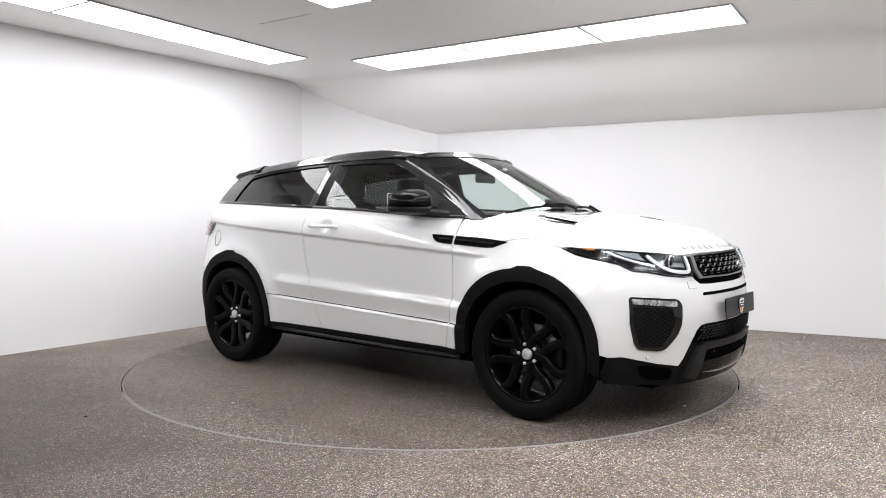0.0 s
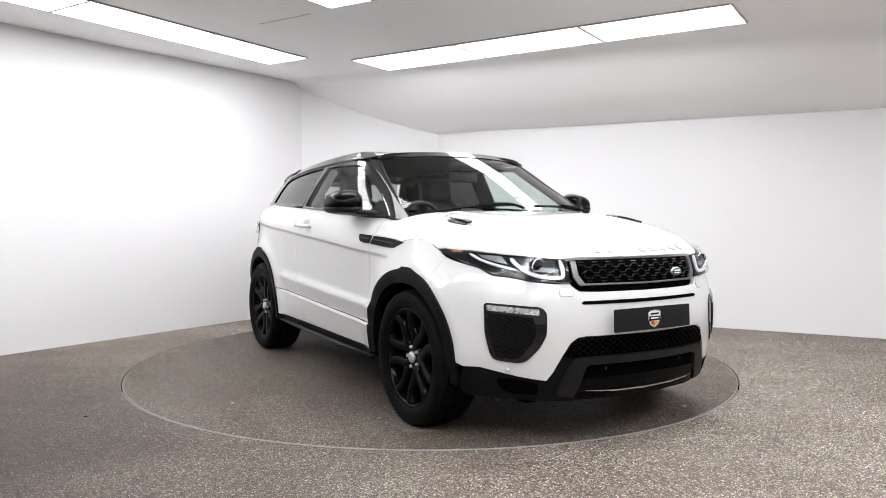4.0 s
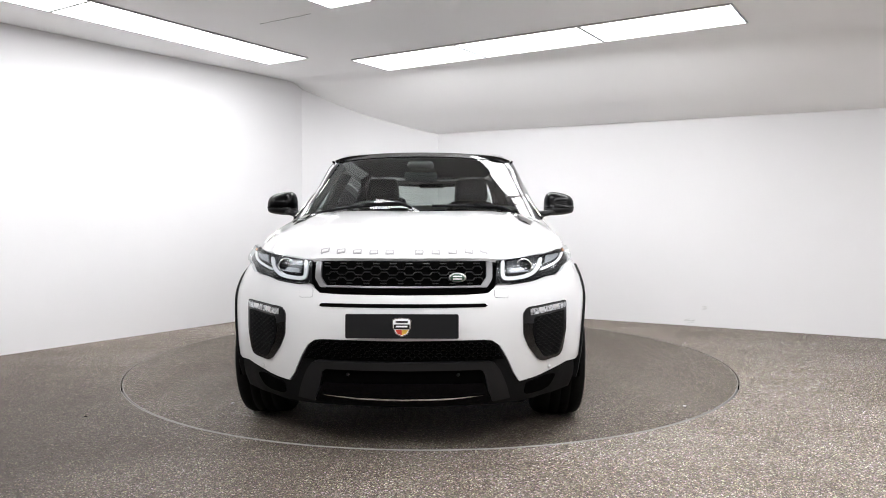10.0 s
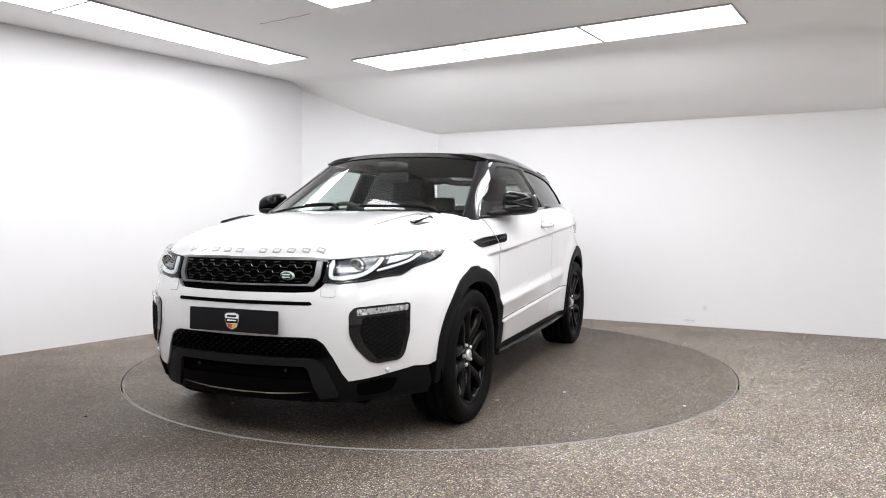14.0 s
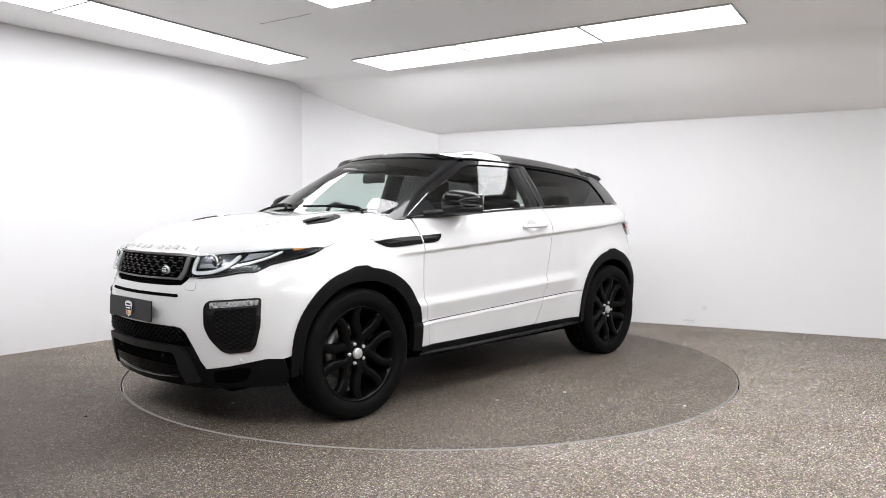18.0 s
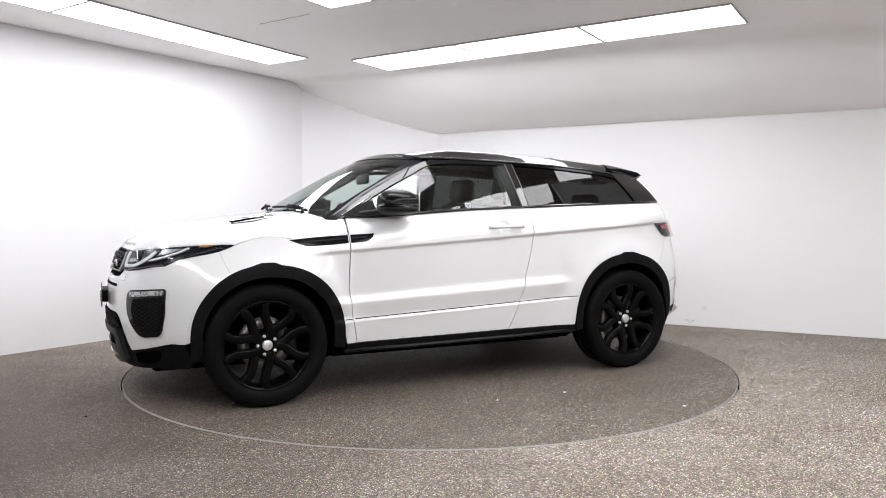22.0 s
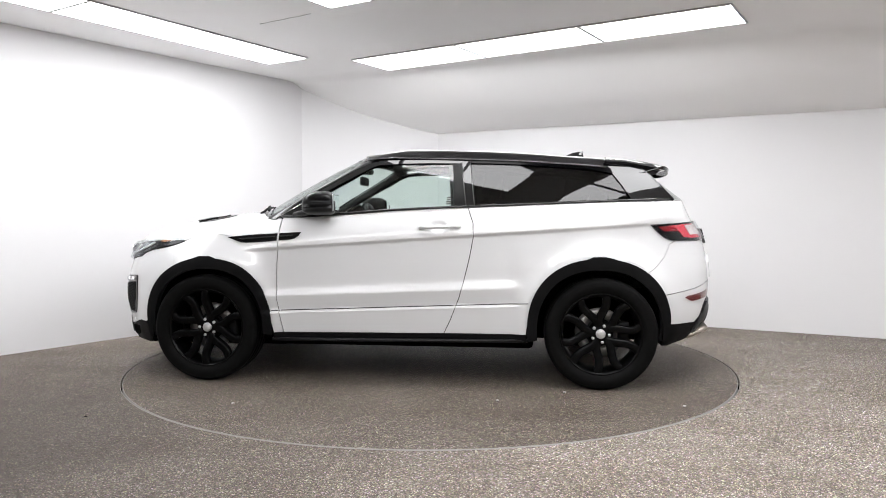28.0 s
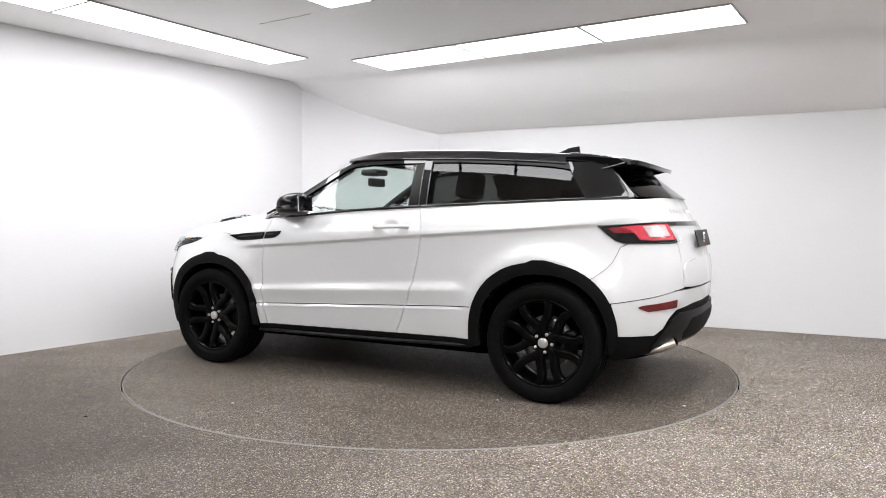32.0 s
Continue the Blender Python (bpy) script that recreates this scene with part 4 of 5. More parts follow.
def spoiler():
    def top(x, y):
        p = roof(max(x, -1.88), y)
        return (x, y, p[2] - 0.004 * sstep(1.5, 1.86, -x) + 0.012 * (abs(y) / 0.6) ** 2)
    out = [(-1.385, 0.626), (-1.55, 0.606), (-1.68, 0.574), (-1.76, 0.532), (-1.815, 0.46), (-1.850, 0.35), (-1.868, 0.20), (-1.873, 0.0)]
    out = [(p[0], p[1]) for p in smooth_line([(x, y, 0) for x, y in out + [(x, -y) for x, y in out[::-1][1:]]], 4)]
    return sheet(out, top, 0.04, 0.026)


sp = part("spoiler", spoiler(), GLOSS, car, "gloss black roof spoiler")
for s in (1, -1):
    bm = bmesh.new()
    pts = [(-1.37, 0.612, 1.500), (-1.51, 0.622, 1.402), (-1.64, 0.603, 1.428), (-1.735, 0.572, 1.455), (-1.70, 0.562, 1.482), (-1.50, 0.592, 1.500)]
    a = [bm.verts.new((x, (y + 0.008) * s, z)) for x, y, z in pts]
    b = [bm.verts.new((x, (y - 0.012) * s, z)) for x, y, z in pts]
    bm.faces.new(a)
    bm.faces.new(b[::-1])
    for i in range(len(a)):
        j = (i + 1) % len(a)
        bm.faces.new((a[i], b[i], b[j], a[j]))
    bmesh.ops.recalc_face_normals(bm, faces=bm.faces[:])
    part("spoiler_fin", bm, PIANO, sp, "gloss black spoiler side fin", smooth=False)
    part("fin_edge", tube([(x, (y + 0.009) * s, z) for x, y, z in pts[1:4]], 0.0035, 6), GRILLEGREY, sp, "thin bright lower edge")
bm = sheet([(-1.45, -0.50), (-1.45, 0.50), (-1.78, 0.44), (-1.81, 0.0), (-1.78, -0.44)], lambda x, y: (x, y, roof(max(x, -1.88), y)[2] - 0.055 + 0.03 * sstep(1.5, 1.8, -x)), 0.06, 0.0)
part("spoiler_underside", bm, PLASTIC, sp, "black spoiler underside")
bm = bmesh.new()
box(bm, -1.77, -1.66, -0.12, 0.12, 1.405, 1.445, 0.015)
part("brake_light_pod", bm, PLASTIC, sp, "black pod under the spoiler")


def fin():
    bm = bmesh.new()
    prof = [(-1.085, 1.550, 0.032), (-1.13, 1.582, 0.026), (-1.20, 1.612, 0.016), (-1.275, 1.622, 0.009), (-1.288, 1.545, 0.022)]
    rings = [[bm.verts.new((x, w, 1.535)), bm.verts.new((x, w * 0.45, z)), bm.verts.new((x, -w * 0.45, z)), bm.verts.new((x, -w, 1.535))] for x, z, w in prof]
    for a, b in zip(rings, rings[1:]):
        for k in range(3):
            bm.faces.new((a[k], a[k + 1], b[k + 1], b[k]))
    bm.faces.new(rings[0])
    bm.faces.new(rings[-1][::-1])
    bmesh.ops.recalc_face_normals(bm, faces=bm.faces[:])
    return bm


part("aerial_fin", fin(), GLOSS, car, "black shark-fin aerial")

# cowl and wipers
part("cowl", sheet([(1.16, 0.0), (1.14, 0.35), (1.06, 0.60), (0.93, 0.775), (0.86, 0.765), (0.93, 0.62), (1.02, 0.35), (1.05, 0.0), (1.02, -0.35), (0.93, -0.62), (0.86, -0.765), (0.93, -0.775), (1.06, -0.60), (1.14, -0.35)], lambda x, y: (x, y, 1.123 - 0.045 * (abs(y) / 0.76) ** 2.2), 0.06, 0.03), PLASTIC, car, "black plastic windscreen cowl")


def on_screen(y, z, off):
    p = Vector(windscreen(y, z))
    n = (Vector(windscreen(y + 0.01, z)) - Vector(windscreen(y - 0.01, z))).cross(Vector(windscreen(y, z + 0.01)) - Vector(windscreen(y, z - 0.01))).normalized()
    return tuple(p + n * off)


for blade, arm in (([(-0.62, 1.128), (-0.45, 1.160), (-0.25, 1.178), (-0.05, 1.183)], [(-0.02, 1.150), (-0.10, 1.178), (-0.30, 1.172)]),
                   ([(0.10, 1.176), (0.30, 1.176), (0.45, 1.165), (0.56, 1.150)], [(0.60, 1.118), (0.52, 1.155), (0.35, 1.172)])):
    w = part("wiper", tube([on_screen(p[0], p[1], 0.018) for p in smooth_line([(a, b, 0) for a, b in blade], 3)], 0.010, 6, 0.8), PLASTIC, car, "black windscreen wiper blade")
    part("wiper_arm", tube([on_screen(p[0], p[1], 0.032) for p in smooth_line([(a, b, 0) for a, b in arm], 3)], 0.009, 6), PLASTIC, w)


# ---------------- lamps and nose details ----------------
def patch(name, outline, material, off, parent, label="", step=0.03, depth=0.012, s=1, fmap=body):
    return part(name, sheet(outline, fmap, step, depth, s, off), material, parent, label)


def nose(pts):
    return [uz(y, z) for y, z in pts]


lamp = nose([(0.440, 0.914), (0.533, 0.923), (0.650, 0.936), (0.752, 0.945), (0.787, 0.950), (0.815, 0.955)]) + side([(1.58, 0.959), (1.515, 0.956), (1.56, 0.938)]) + nose([(0.836, 0.922), (0.816, 0.893), (0.783, 0.877), (0.748, 0.841), (0.690, 0.836), (0.616, 0.817), (0.506, 0.805), (0.434, 0.803)])


def stroke(line, wide):
    """The outline of a band of even width along a line on the nose."""
    P = [Vector((p[0], p[1])) for p in smooth_line([(y, z, 0) for y, z in line], 4)]
    left, right = [], []
    for i, p in enumerate(P):
        d = (P[min(i + 1, len(P) - 1)] - P[max(i - 1, 0)]).normalized()
        n = Vector((-d.y, d.x)) * wide * 0.5 * (0.55 if i in (0, len(P) - 1) else 1.0)
        left.append(tuple(p + n))
        right.append(tuple(p - n))
    return nose(left + right[::-1])


DRL_A = stroke([(0.468, 0.910), (0.465, 0.862), (0.472, 0.834), (0.505, 0.828), (0.575, 0.836), (0.618, 0.855), (0.645, 0.885), (0.660, 0.917)], 0.017)
DRL_B = stroke([(0.652, 0.862), (0.690, 0.874), (0.733, 0.890), (0.766, 0.910), (0.786, 0.936)], 0.011)
CELL = nose([(0.690, 0.927), (0.765, 0.934), (0.752, 0.916), (0.722, 0.902), (0.680, 0.890)])
for s in (1, -1):
    h = patch("headlight", lamp, LAMPBLACK, 0.006, car, "black headlight with white light guides", s=s)
    patch("light_guide", DRL_A, DRLWHITE, 0.016, h, "white hooked daytime light guide", 0.02, s=s)
    patch("light_guide", DRL_B, DRLWHITE, 0.016, h, "white sweeping daytime light guide", 0.02, s=s)
    patch("side_light_cell", CELL, LAMPGREY, 0.012, h, "grey side light cell", 0.02, 0.006, s=s)
    patch("reflector_bowl", nose([(0.490, 0.908), (0.600, 0.922), (0.642, 0.922), (0.634, 0.884), (0.585, 0.857), (0.49, 0.853)]), LAMPGREY2, 0.010, h, "dark grey lamp bowl", 0.02, s=s)
    patch("indicator", nose([(0.800, 0.951), (0.815, 0.952), (0.815, 0.941), (0.804, 0.942)]), AMBER, 0.014, h, "amber indicator", 0.02, s=s)
    patch("lamp_lens", lamp, LENS, 0.027, h, "clear outer lens", s=s, depth=0.018)
    patch("lens_shelf", nose([(0.500, 0.872), (0.640, 0.888), (0.634, 0.876), (0.585, 0.858), (0.500, 0.853)]), LAMPGREY, 0.013, h, "bright shelf below the lens", 0.02, s=s)
    c = Vector(body(*uz(0.575, 0.885)))
    bm = lathe([(0.001, 0.022), (0.018, 0.020), (0.026, 0.010), (0.030, 0.004), (0.036, 0.010), (0.040, 0.006), (0.041, -0.01)], 28)
    for v in bm.verts:
        v.co = Vector((c.x + v.co.y + 0.0, (c.y + v.co.x) * s, c.z + v.co.z))
    bmesh.ops.recalc_face_normals(bm, faces=bm.faces[:])
    part("projector_lens", bm, LAMPBLACK, h, "round projector lens")
    part("lens_ring", tube([(c.x + 0.016, (c.y + 0.037 * math.cos(a)) * s, c.z + 0.037 * math.sin(a)) for a in [i * math.pi / 14 for i in range(29)]], 0.0035, 6), CHROME, h, "bright ring")
    # fog light pockets
    fog = rounded([(fy(0.797), 0.712), (fy(0.70), 0.704), (fy(0.590), 0.695), (fy(0.566), 0.668), (fy(0.569), 0.56), (fy(0.596), 0.500), (fy(0.645), 0.436), (fy(0.675), 0.424), (fy(0.760), 0.436), (fy(0.778), 0.465), (fy(0.796), 0.57)], 0.02)
    g = patch("fog_light_pocket", fog, GLOSS, 0.007, car, "gloss black fog light pocket", s=s)
    patch("fog_light", rounded([(fy(0.788), 0.702), (fy(0.600), 0.685), (fy(0.600), 0.656), (fy(0.788), 0.676)], 0.006), FOGLENS, 0.013, g, "clear fog light strip", 0.02, s=s)
    patch("pocket_mesh", rounded([(fy(0.783), 0.664), (fy(0.625), 0.646), (fy(0.612), 0.58), (fy(0.632), 0.515), (fy(0.675), 0.446), (fy(0.755), 0.452), (fy(0.782), 0.56)], 0.012), PLASTIC, 0.010, g, "black honeycomb mesh", s=s)
    for k, ya in enumerate((0.784, 0.744, 0.706, 0.668, 0.632)):
        zt, yb = 0.7005 - (0.784 - ya) * 0.09, ya - (0.030 if k % 2 else 0.022)
        patch("light_cell", [(fy(ya), zt), (fy(yb), zt - 0.003), (fy(yb + 0.004), zt - 0.022), (fy(ya + 0.004 * (k % 2)), zt - 0.019)], FOGLENS if k % 2 == 0 else CHROME, 0.0155, g, "", 0.02, 0.003, s)
    patch("washer_cover", rounded([(fy(0.50), 0.784), (fy(0.435), 0.786), (fy(0.432), 0.745), (fy(0.50), 0.742)], 0.012), PAINT, 0.0025, car, "white headlight washer cover", s=s, depth=0.004)
    loop = rounded([(0.500, 0.784), (0.435, 0.786), (0.432, 0.745), (0.500, 0.742)], 0.012)
    loop = [body(fy(a), b) for a, b in loop + loop[:1]]
    part("washer_gap", tube([(x + 0.0012, y * s, z) for x, y, z in loop], 0.0014, 5), LAMPGREY, car)
    c = Vector(body(fy(0.715), 0.388))
    bm = bmesh.new()
    bmesh.ops.create_uvsphere(bm, u_segments=12, v_segments=8, radius=0.012, matrix=Matrix.Translation((c.x - 0.002, c.y * s, c.z)))
    part("parking_sensor", bm, PAINT, car, "small round parking sensor")
    # vents on the bonnet
    vent = rounded([(1.50, 0.655), (1.44, 0.600), (1.25, 0.575), (1.22, 0.60), (1.25, 0.655), (1.36, 0.685)], 0.02)
    v1 = part("bonnet_vent", sheet(vent, bonnet, 0.03, 0.01, s, 0.005), GLOSS, car, "gloss black bonnet vent")
    for k in range(3):
        x0 = 1.27 + 0.06 * k
        part("vent_slat", sheet([(x0, 0.60), (x0 + 0.10, 0.612), (x0 + 0.11, 0.636), (x0 + 0.02, 0.640)], bonnet, 0.03, 0.008, s, 0.013), CHROME if k == 0 else GLOSS, v1)
    # side vent, in the fender and in the door
    va = [(1.185, 0.982), (1.0, 0.999), (0.828, 1.008), (0.828, 0.962), (0.95, 0.951), (1.05, 0.946), (1.09, 0.949), (1.13, 0.962)]
    sv = patch("side_vent", side(va), WHEELBLACK, 0.006, car, "gloss black side vent", s=s)
    patch("vent_blade", side([(1.10, 0.972), (0.84, 0.990), (0.84, 0.984), (1.08, 0.966)]), GREYPL, 0.012, sv, s=s, depth=0.006)
    patch("door_vent", side([(0.812, 1.010), (0.70, 1.016), (0.662, 1.018), (0.675, 0.995), (0.705, 0.975), (0.74, 0.968), (0.812, 0.963)]), WHEELBLACK, 0.006, doors[0 if s > 0 else 1], "gloss black vent tip", s=s)
    patch("vent_blade", side([(0.808, 0.992), (0.71, 0.999), (0.72, 0.992), (0.808, 0.986)]), GREYPL, 0.012, doors[0 if s > 0 else 1], s=s, depth=0.006)
    # door handle
    d = doors[0 if s > 0 else 1]
    yy = body(sx(-0.28), 1.06)[1]
    part("door_handle", tube([(-0.15, (yy + 0.008) * s, 1.055), (-0.20, (yy + 0.030) * s, 1.056), (-0.30, (yy + 0.034) * s, 1.058), (-0.38, (yy + 0.030) * s, 1.060), (-0.415, (yy + 0.010) * s, 1.061)], 0.0155, 10, 0.8), PAINT, d, "white door handle")


def bar(name, outline, material, off, label="", step=0.03, depth=0.02, parent=None):
    return part(name, sheet(whole_front(outline), body, step, depth, 1, off), material, parent or car, label)


grille = bar("grille", [(UEND, 0.917), (fy(0.40), 0.916), (fy(0.436), 0.913), (fy(0.425), 0.83), (fy(0.395), 0.783), (fy(0.37), 0.770), (UEND, 0.764)], DARK, -0.004, "black grille with honeycomb mesh", depth=0.03)
for s in (1, -1):
    patch("grille_end", [(fy(0.438), 0.908), (fy(0.408), 0.908), (fy(0.398), 0.838), (fy(0.370), 0.803), (fy(0.372), 0.790), (fy(0.398), 0.792), (fy(0.426), 0.830)], GRILLEGREY, 0.010, grille, "grey metallic grille end", s=s)
bar("grille_lower_bar", [(UEND, 0.797), (fy(0.36), 0.800), (fy(0.375), 0.800), (fy(0.372), 0.792), (UEND, 0.789)], GRILLEGREY, 0.010, "thin grey bar", parent=grille)


def honeycomb(y0, y1, z0, z1, wide, high, thick, off, clip):
    """Rows of flat hexagons as thin raised strands on the nose."""
    bm = bmesh.new()
    rows = int((z1 - z0) / high) + 1
    for r in range(rows):
        z = z0 + r * high
        k = int((y1 - y0) / wide) + 2
        for i in range(k):
            y = y0 + (i + 0.5 * (r % 2)) * wide
            pts = [(y - wide * 0.5, z), (y - wide * 0.30, z), (y - wide * 0.18, z + high * 0.5), (y + wide * 0.18, z + high * 0.5), (y + wide * 0.30, z), (y + wide * 0.5, z)]
            for a, b in zip(pts, pts[1:]):
                if not (clip(*a) and clip(*b)):
                    continue
                q = []
                for yy, zz in (a, b):
                    uu = fy(abs(yy))
                    p = Vector(body(uu, zz))
                    p.y = math.copysign(p.y, yy)
                    p.x += off
                    q.append(p)
                d = (q[1] - q[0]).normalized()
                up = Vector((1, 0, 0)).cross(d).normalized() * thick
                front = Vector((0.006, 0, 0))
                vs = [bm.verts.new(p + o) for p in q for o in (up, up * 0.4 + front, -up * 0.4 + front, -up)]
                for j in range(3):
                    bm.faces.new((vs[j], vs[j + 1], vs[j + 5], vs[j + 4]))
    bmesh.ops.recalc_face_normals(bm, faces=bm.faces[:])
    return bm


for s in (1, -1):
    a, b = sorted((0.60 * s, 0.80 * s))
    part("pocket_honeycomb", honeycomb(a, b, 0.45, 0.655, 0.030, 0.0115, 0.0018, 0.012, lambda y, z: 0.627 + 0.70 * max(0.0, 0.53 - z) < abs(y) < 0.776 - 0.2 * max(0.0, 0.52 - z) and z < 0.642 + (abs(y) - 0.62) * 0.11), PLASTIC, car, "black honeycomb mesh of the fog light pocket", smooth=False)


part("grille_mesh", honeycomb(-0.42, 0.42, 0.80, 0.905, 0.082, 0.026, 0.0028, 0.004, lambda y, z: abs(y) < 0.385 + (z - 0.82) * 0.15 and 0.800 < z < 0.908), MESHGREY, grille, "gloss black honeycomb mesh", smooth=False)
lower = bar("lower_grille", [(UEND, 0.541), (fy(0.37), 0.543), (fy(0.42), 0.536), (fy(0.448), 0.512), (fy(0.475), 0.455), (UEND, 0.450)], DARK, 0.004, "black lower grille opening", parent=None)
part("lower_mesh", honeycomb(-0.50, 0.50, 0.455, 0.535, 0.042, 0.015, 0.0025, 0.006, lambda y, z: abs(y) < 0.47 - (z - 0.455) * 0.5 and 0.455 < z < 0.538), WHEELBLACK, lower, "fine black mesh", smooth=False)
bar("bumper_slot", [(UEND, 0.719), (fy(0.385), 0.719), (fy(0.398), 0.708), (fy(0.385), 0.702), (UEND, 0.701)], DARK, 0.0025, "black slot across the bumper", depth=0.006)
skid = bar("skid_plate", [(UEND, 0.449), (fy(0.40), 0.449), (fy(0.428), 0.44), (fy(0.455), 0.405), (fy(0.49), 0.33), (fy(0.515), 0.268), (fy(0.43), 0.255), (fy(0.40), 0.32), (fy(0.378), 0.40), (fy(0.36), 0.413), (UEND, 0.411)], GREYPL, 0.022, "dark grey skid plate frame", depth=0.04)
bar("skid_opening", [(UEND, 0.409), (fy(0.36), 0.410), (fy(0.376), 0.398), (fy(0.396), 0.325), (UEND, 0.32)], DARK, 0.004, "black opening", parent=skid)
bar("skid_blade", [(UEND, 0.345), (fy(0.38), 0.345), (fy(0.43), 0.26), (fy(0.38), 0.24), (UEND, 0.235)], PIANO, 0.014, "black blade", parent=skid)
bar("skid_bright_edge", [(UEND, 0.274), (fy(0.20), 0.277), (fy(0.39), 0.288), (fy(0.30), 0.278), (fy(0.20), 0.270), (UEND, 0.267)], CHROME, 0.020, "thin bright edge", parent=skid, depth=0.006)
for s in (1, -1):
    patch("lower_intake", rounded([(fy(0.60), 0.325), (fy(0.70), 0.345), (fy(0.76), 0.345), (fy(0.74), 0.285), (fy(0.70), 0.268), (fy(0.60), 0.265)], 0.02), DARK, 0.001, car, "black lower intake", s=s)
    c = Vector(body(fy(0.26), 0.395))
    bm = bmesh.new()
    bmesh.ops.create_uvsphere(bm, u_segments=12, v_segments=8, radius=0.008, matrix=Matrix.Translation((c.x + 0.003, c.y * s, c.z - 0.01)))
    part("parking_sensor", bm, GREYPL, car, "small round parking sensor")


def shield(x, z, k, sgn, parent):
    """The dealer's shield on the number board: plain shapes, no lettering."""
    def plate(pts, dx, m, nm):
        bm = slab(pts, 0.0, 0.002)
        for v in bm.verts:
            v.co = Vector((x + sgn * (dx + v.co.z), v.co.x * k * sgn, z + v.co.y * k))
        bmesh.ops.recalc_face_normals(bm, faces=bm.faces[:])
        return part(nm, bm, m, parent, smooth=False)
    out = [(-0.044, 0.030), (-0.030, 0.038), (0.0, 0.041), (0.030, 0.038), (0.044, 0.030), (0.042, -0.005), (0.028, -0.035), (0.0, -0.048), (-0.028, -0.035), (-0.042, -0.005)]
    plate(out, 0.0, CHROME, "shield")
    plate([(a * 0.90, b * 0.90) for a, b in out], 0.001, BADGEWHITE, "shield_face")
    plate([(-0.037, 0.010), (0.037, 0.010), (0.036, -0.013), (-0.036, -0.013)], 0.002, PLATEBLK, "shield_band")
    plate([(-0.030, -0.015), (0.0, -0.015), (0.0, -0.040), (-0.020, -0.032)], 0.002, BADGERED, "shield_field")
    plate([(0.0, -0.015), (0.030, -0.015), (0.020, -0.032), (0.0, -0.040)], 0.002, BADGEGOLD, "shield_field")
    plate([(-0.028, 0.026), (0.028, 0.026), (0.028, 0.017), (-0.028, 0.017)], 0.002, GREYPL, "shield_bar")
    plate([(-0.026, 0.004), (0.026, 0.004), (0.026, -0.003), (-0.026, -0.003)], 0.003, BADGEWHITE, "shield_bar")


def board(x0, x1, z0, z1, sgn, label):
    bm = slab(rounded([(-0.261, z0), (0.261, z0), (0.261, z1), (-0.261, z1)], 0.008), 0.0, 0.006)
    for v in bm.verts:
        t = (v.co.y - z0) / (z1 - z0)
        v.co = Vector((x0 + (x1 - x0) * t + sgn * v.co.z, v.co.x, v.co.y))
    bmesh.ops.recalc_face_normals(bm, faces=bm.faces[:])
    return part("number_board", bm, PLATEBLK, car, label, smooth=False)


nb = board(2.205, 2.200, 0.566, 0.678, 1, "black board in place of the number plate")
shield(2.212, 0.622, 1.0, 1, nb)
bm = bmesh.new()
box(bm, 2.165, 2.205, -0.16, 0.16, 0.585, 0.66, 0.01)
part("board_mount", bm, PLASTIC, nb, "black mounting block")
nb = board(-2.126, -2.098, 0.935, 1.040, -1, "black board in place of the rear number plate")
shield(-2.122, 0.985, 1.0, -1, nb)

# oval badge on the grille, and raised marks along the bonnet lip, unlettered
bm = lathe([(0.001, 0.006), (0.030, 0.006), (0.036, 0.004), (0.042, -0.004)], 32)
c = Vector(body(fy(0.26), 0.840))
for v in bm.verts:
    v.co = Vector((c.x + 0.012 + v.co.y, c.y + v.co.x, c.z + v.co.z * 0.55))
bmesh.ops.recalc_face_normals(bm, faces=bm.faces[:])
bd = part("oval_badge", bm, SATIN, car, "oval silver and green badge")
bm = lathe([(0.001, 0.008), (0.033, 0.008), (0.034, 0.004)], 32)
for v in bm.verts:
    v.co = Vector((c.x + 0.012 + v.co.y, c.y + v.co.x, c.z + v.co.z * 0.52))
bmesh.ops.recalc_face_normals(bm, faces=bm.faces[:])
part("badge_face", bm, BADGEGREEN, bd)
for dz in (0.006, -0.006):
    bm = bmesh.new()
    box(bm, c.x + 0.018, c.x + 0.0215, c.y - 0.022, c.y + 0.022, c.z + dz - 0.003, c.z + dz + 0.003)
    part("badge_bar", bm, BADGEWHITE, bd, smooth=False)
MARKS = (-0.385, -0.305, -0.225, -0.145, -0.068, 0.072, 0.152, 0.232, 0.310, 0.385)
for y in MARKS:
    xm = 2.072 - 0.30 * (abs(y) / 0.83) ** 2.6
    out = rounded([(xm - 0.026, y - 0.021), (xm - 0.004, y - 0.021), (xm - 0.004, y + 0.021), (xm - 0.026, y + 0.021)], 0.004)
    inn = [(xm - 0.0205, y - 0.0155), (xm - 0.0095, y - 0.0155), (xm - 0.0095, y + 0.0155), (xm - 0.0205, y + 0.0155)]
    part("raised_mark", sheet(out, bonnet, 0.012, 0.003, 1, 0.002), MARKSILVER, car, "silver raised mark on the bonnet lip")
    part("raised_mark_centre", sheet(inn, bonnet, 0.012, 0.002, 1, 0.0028), PAINT, car)


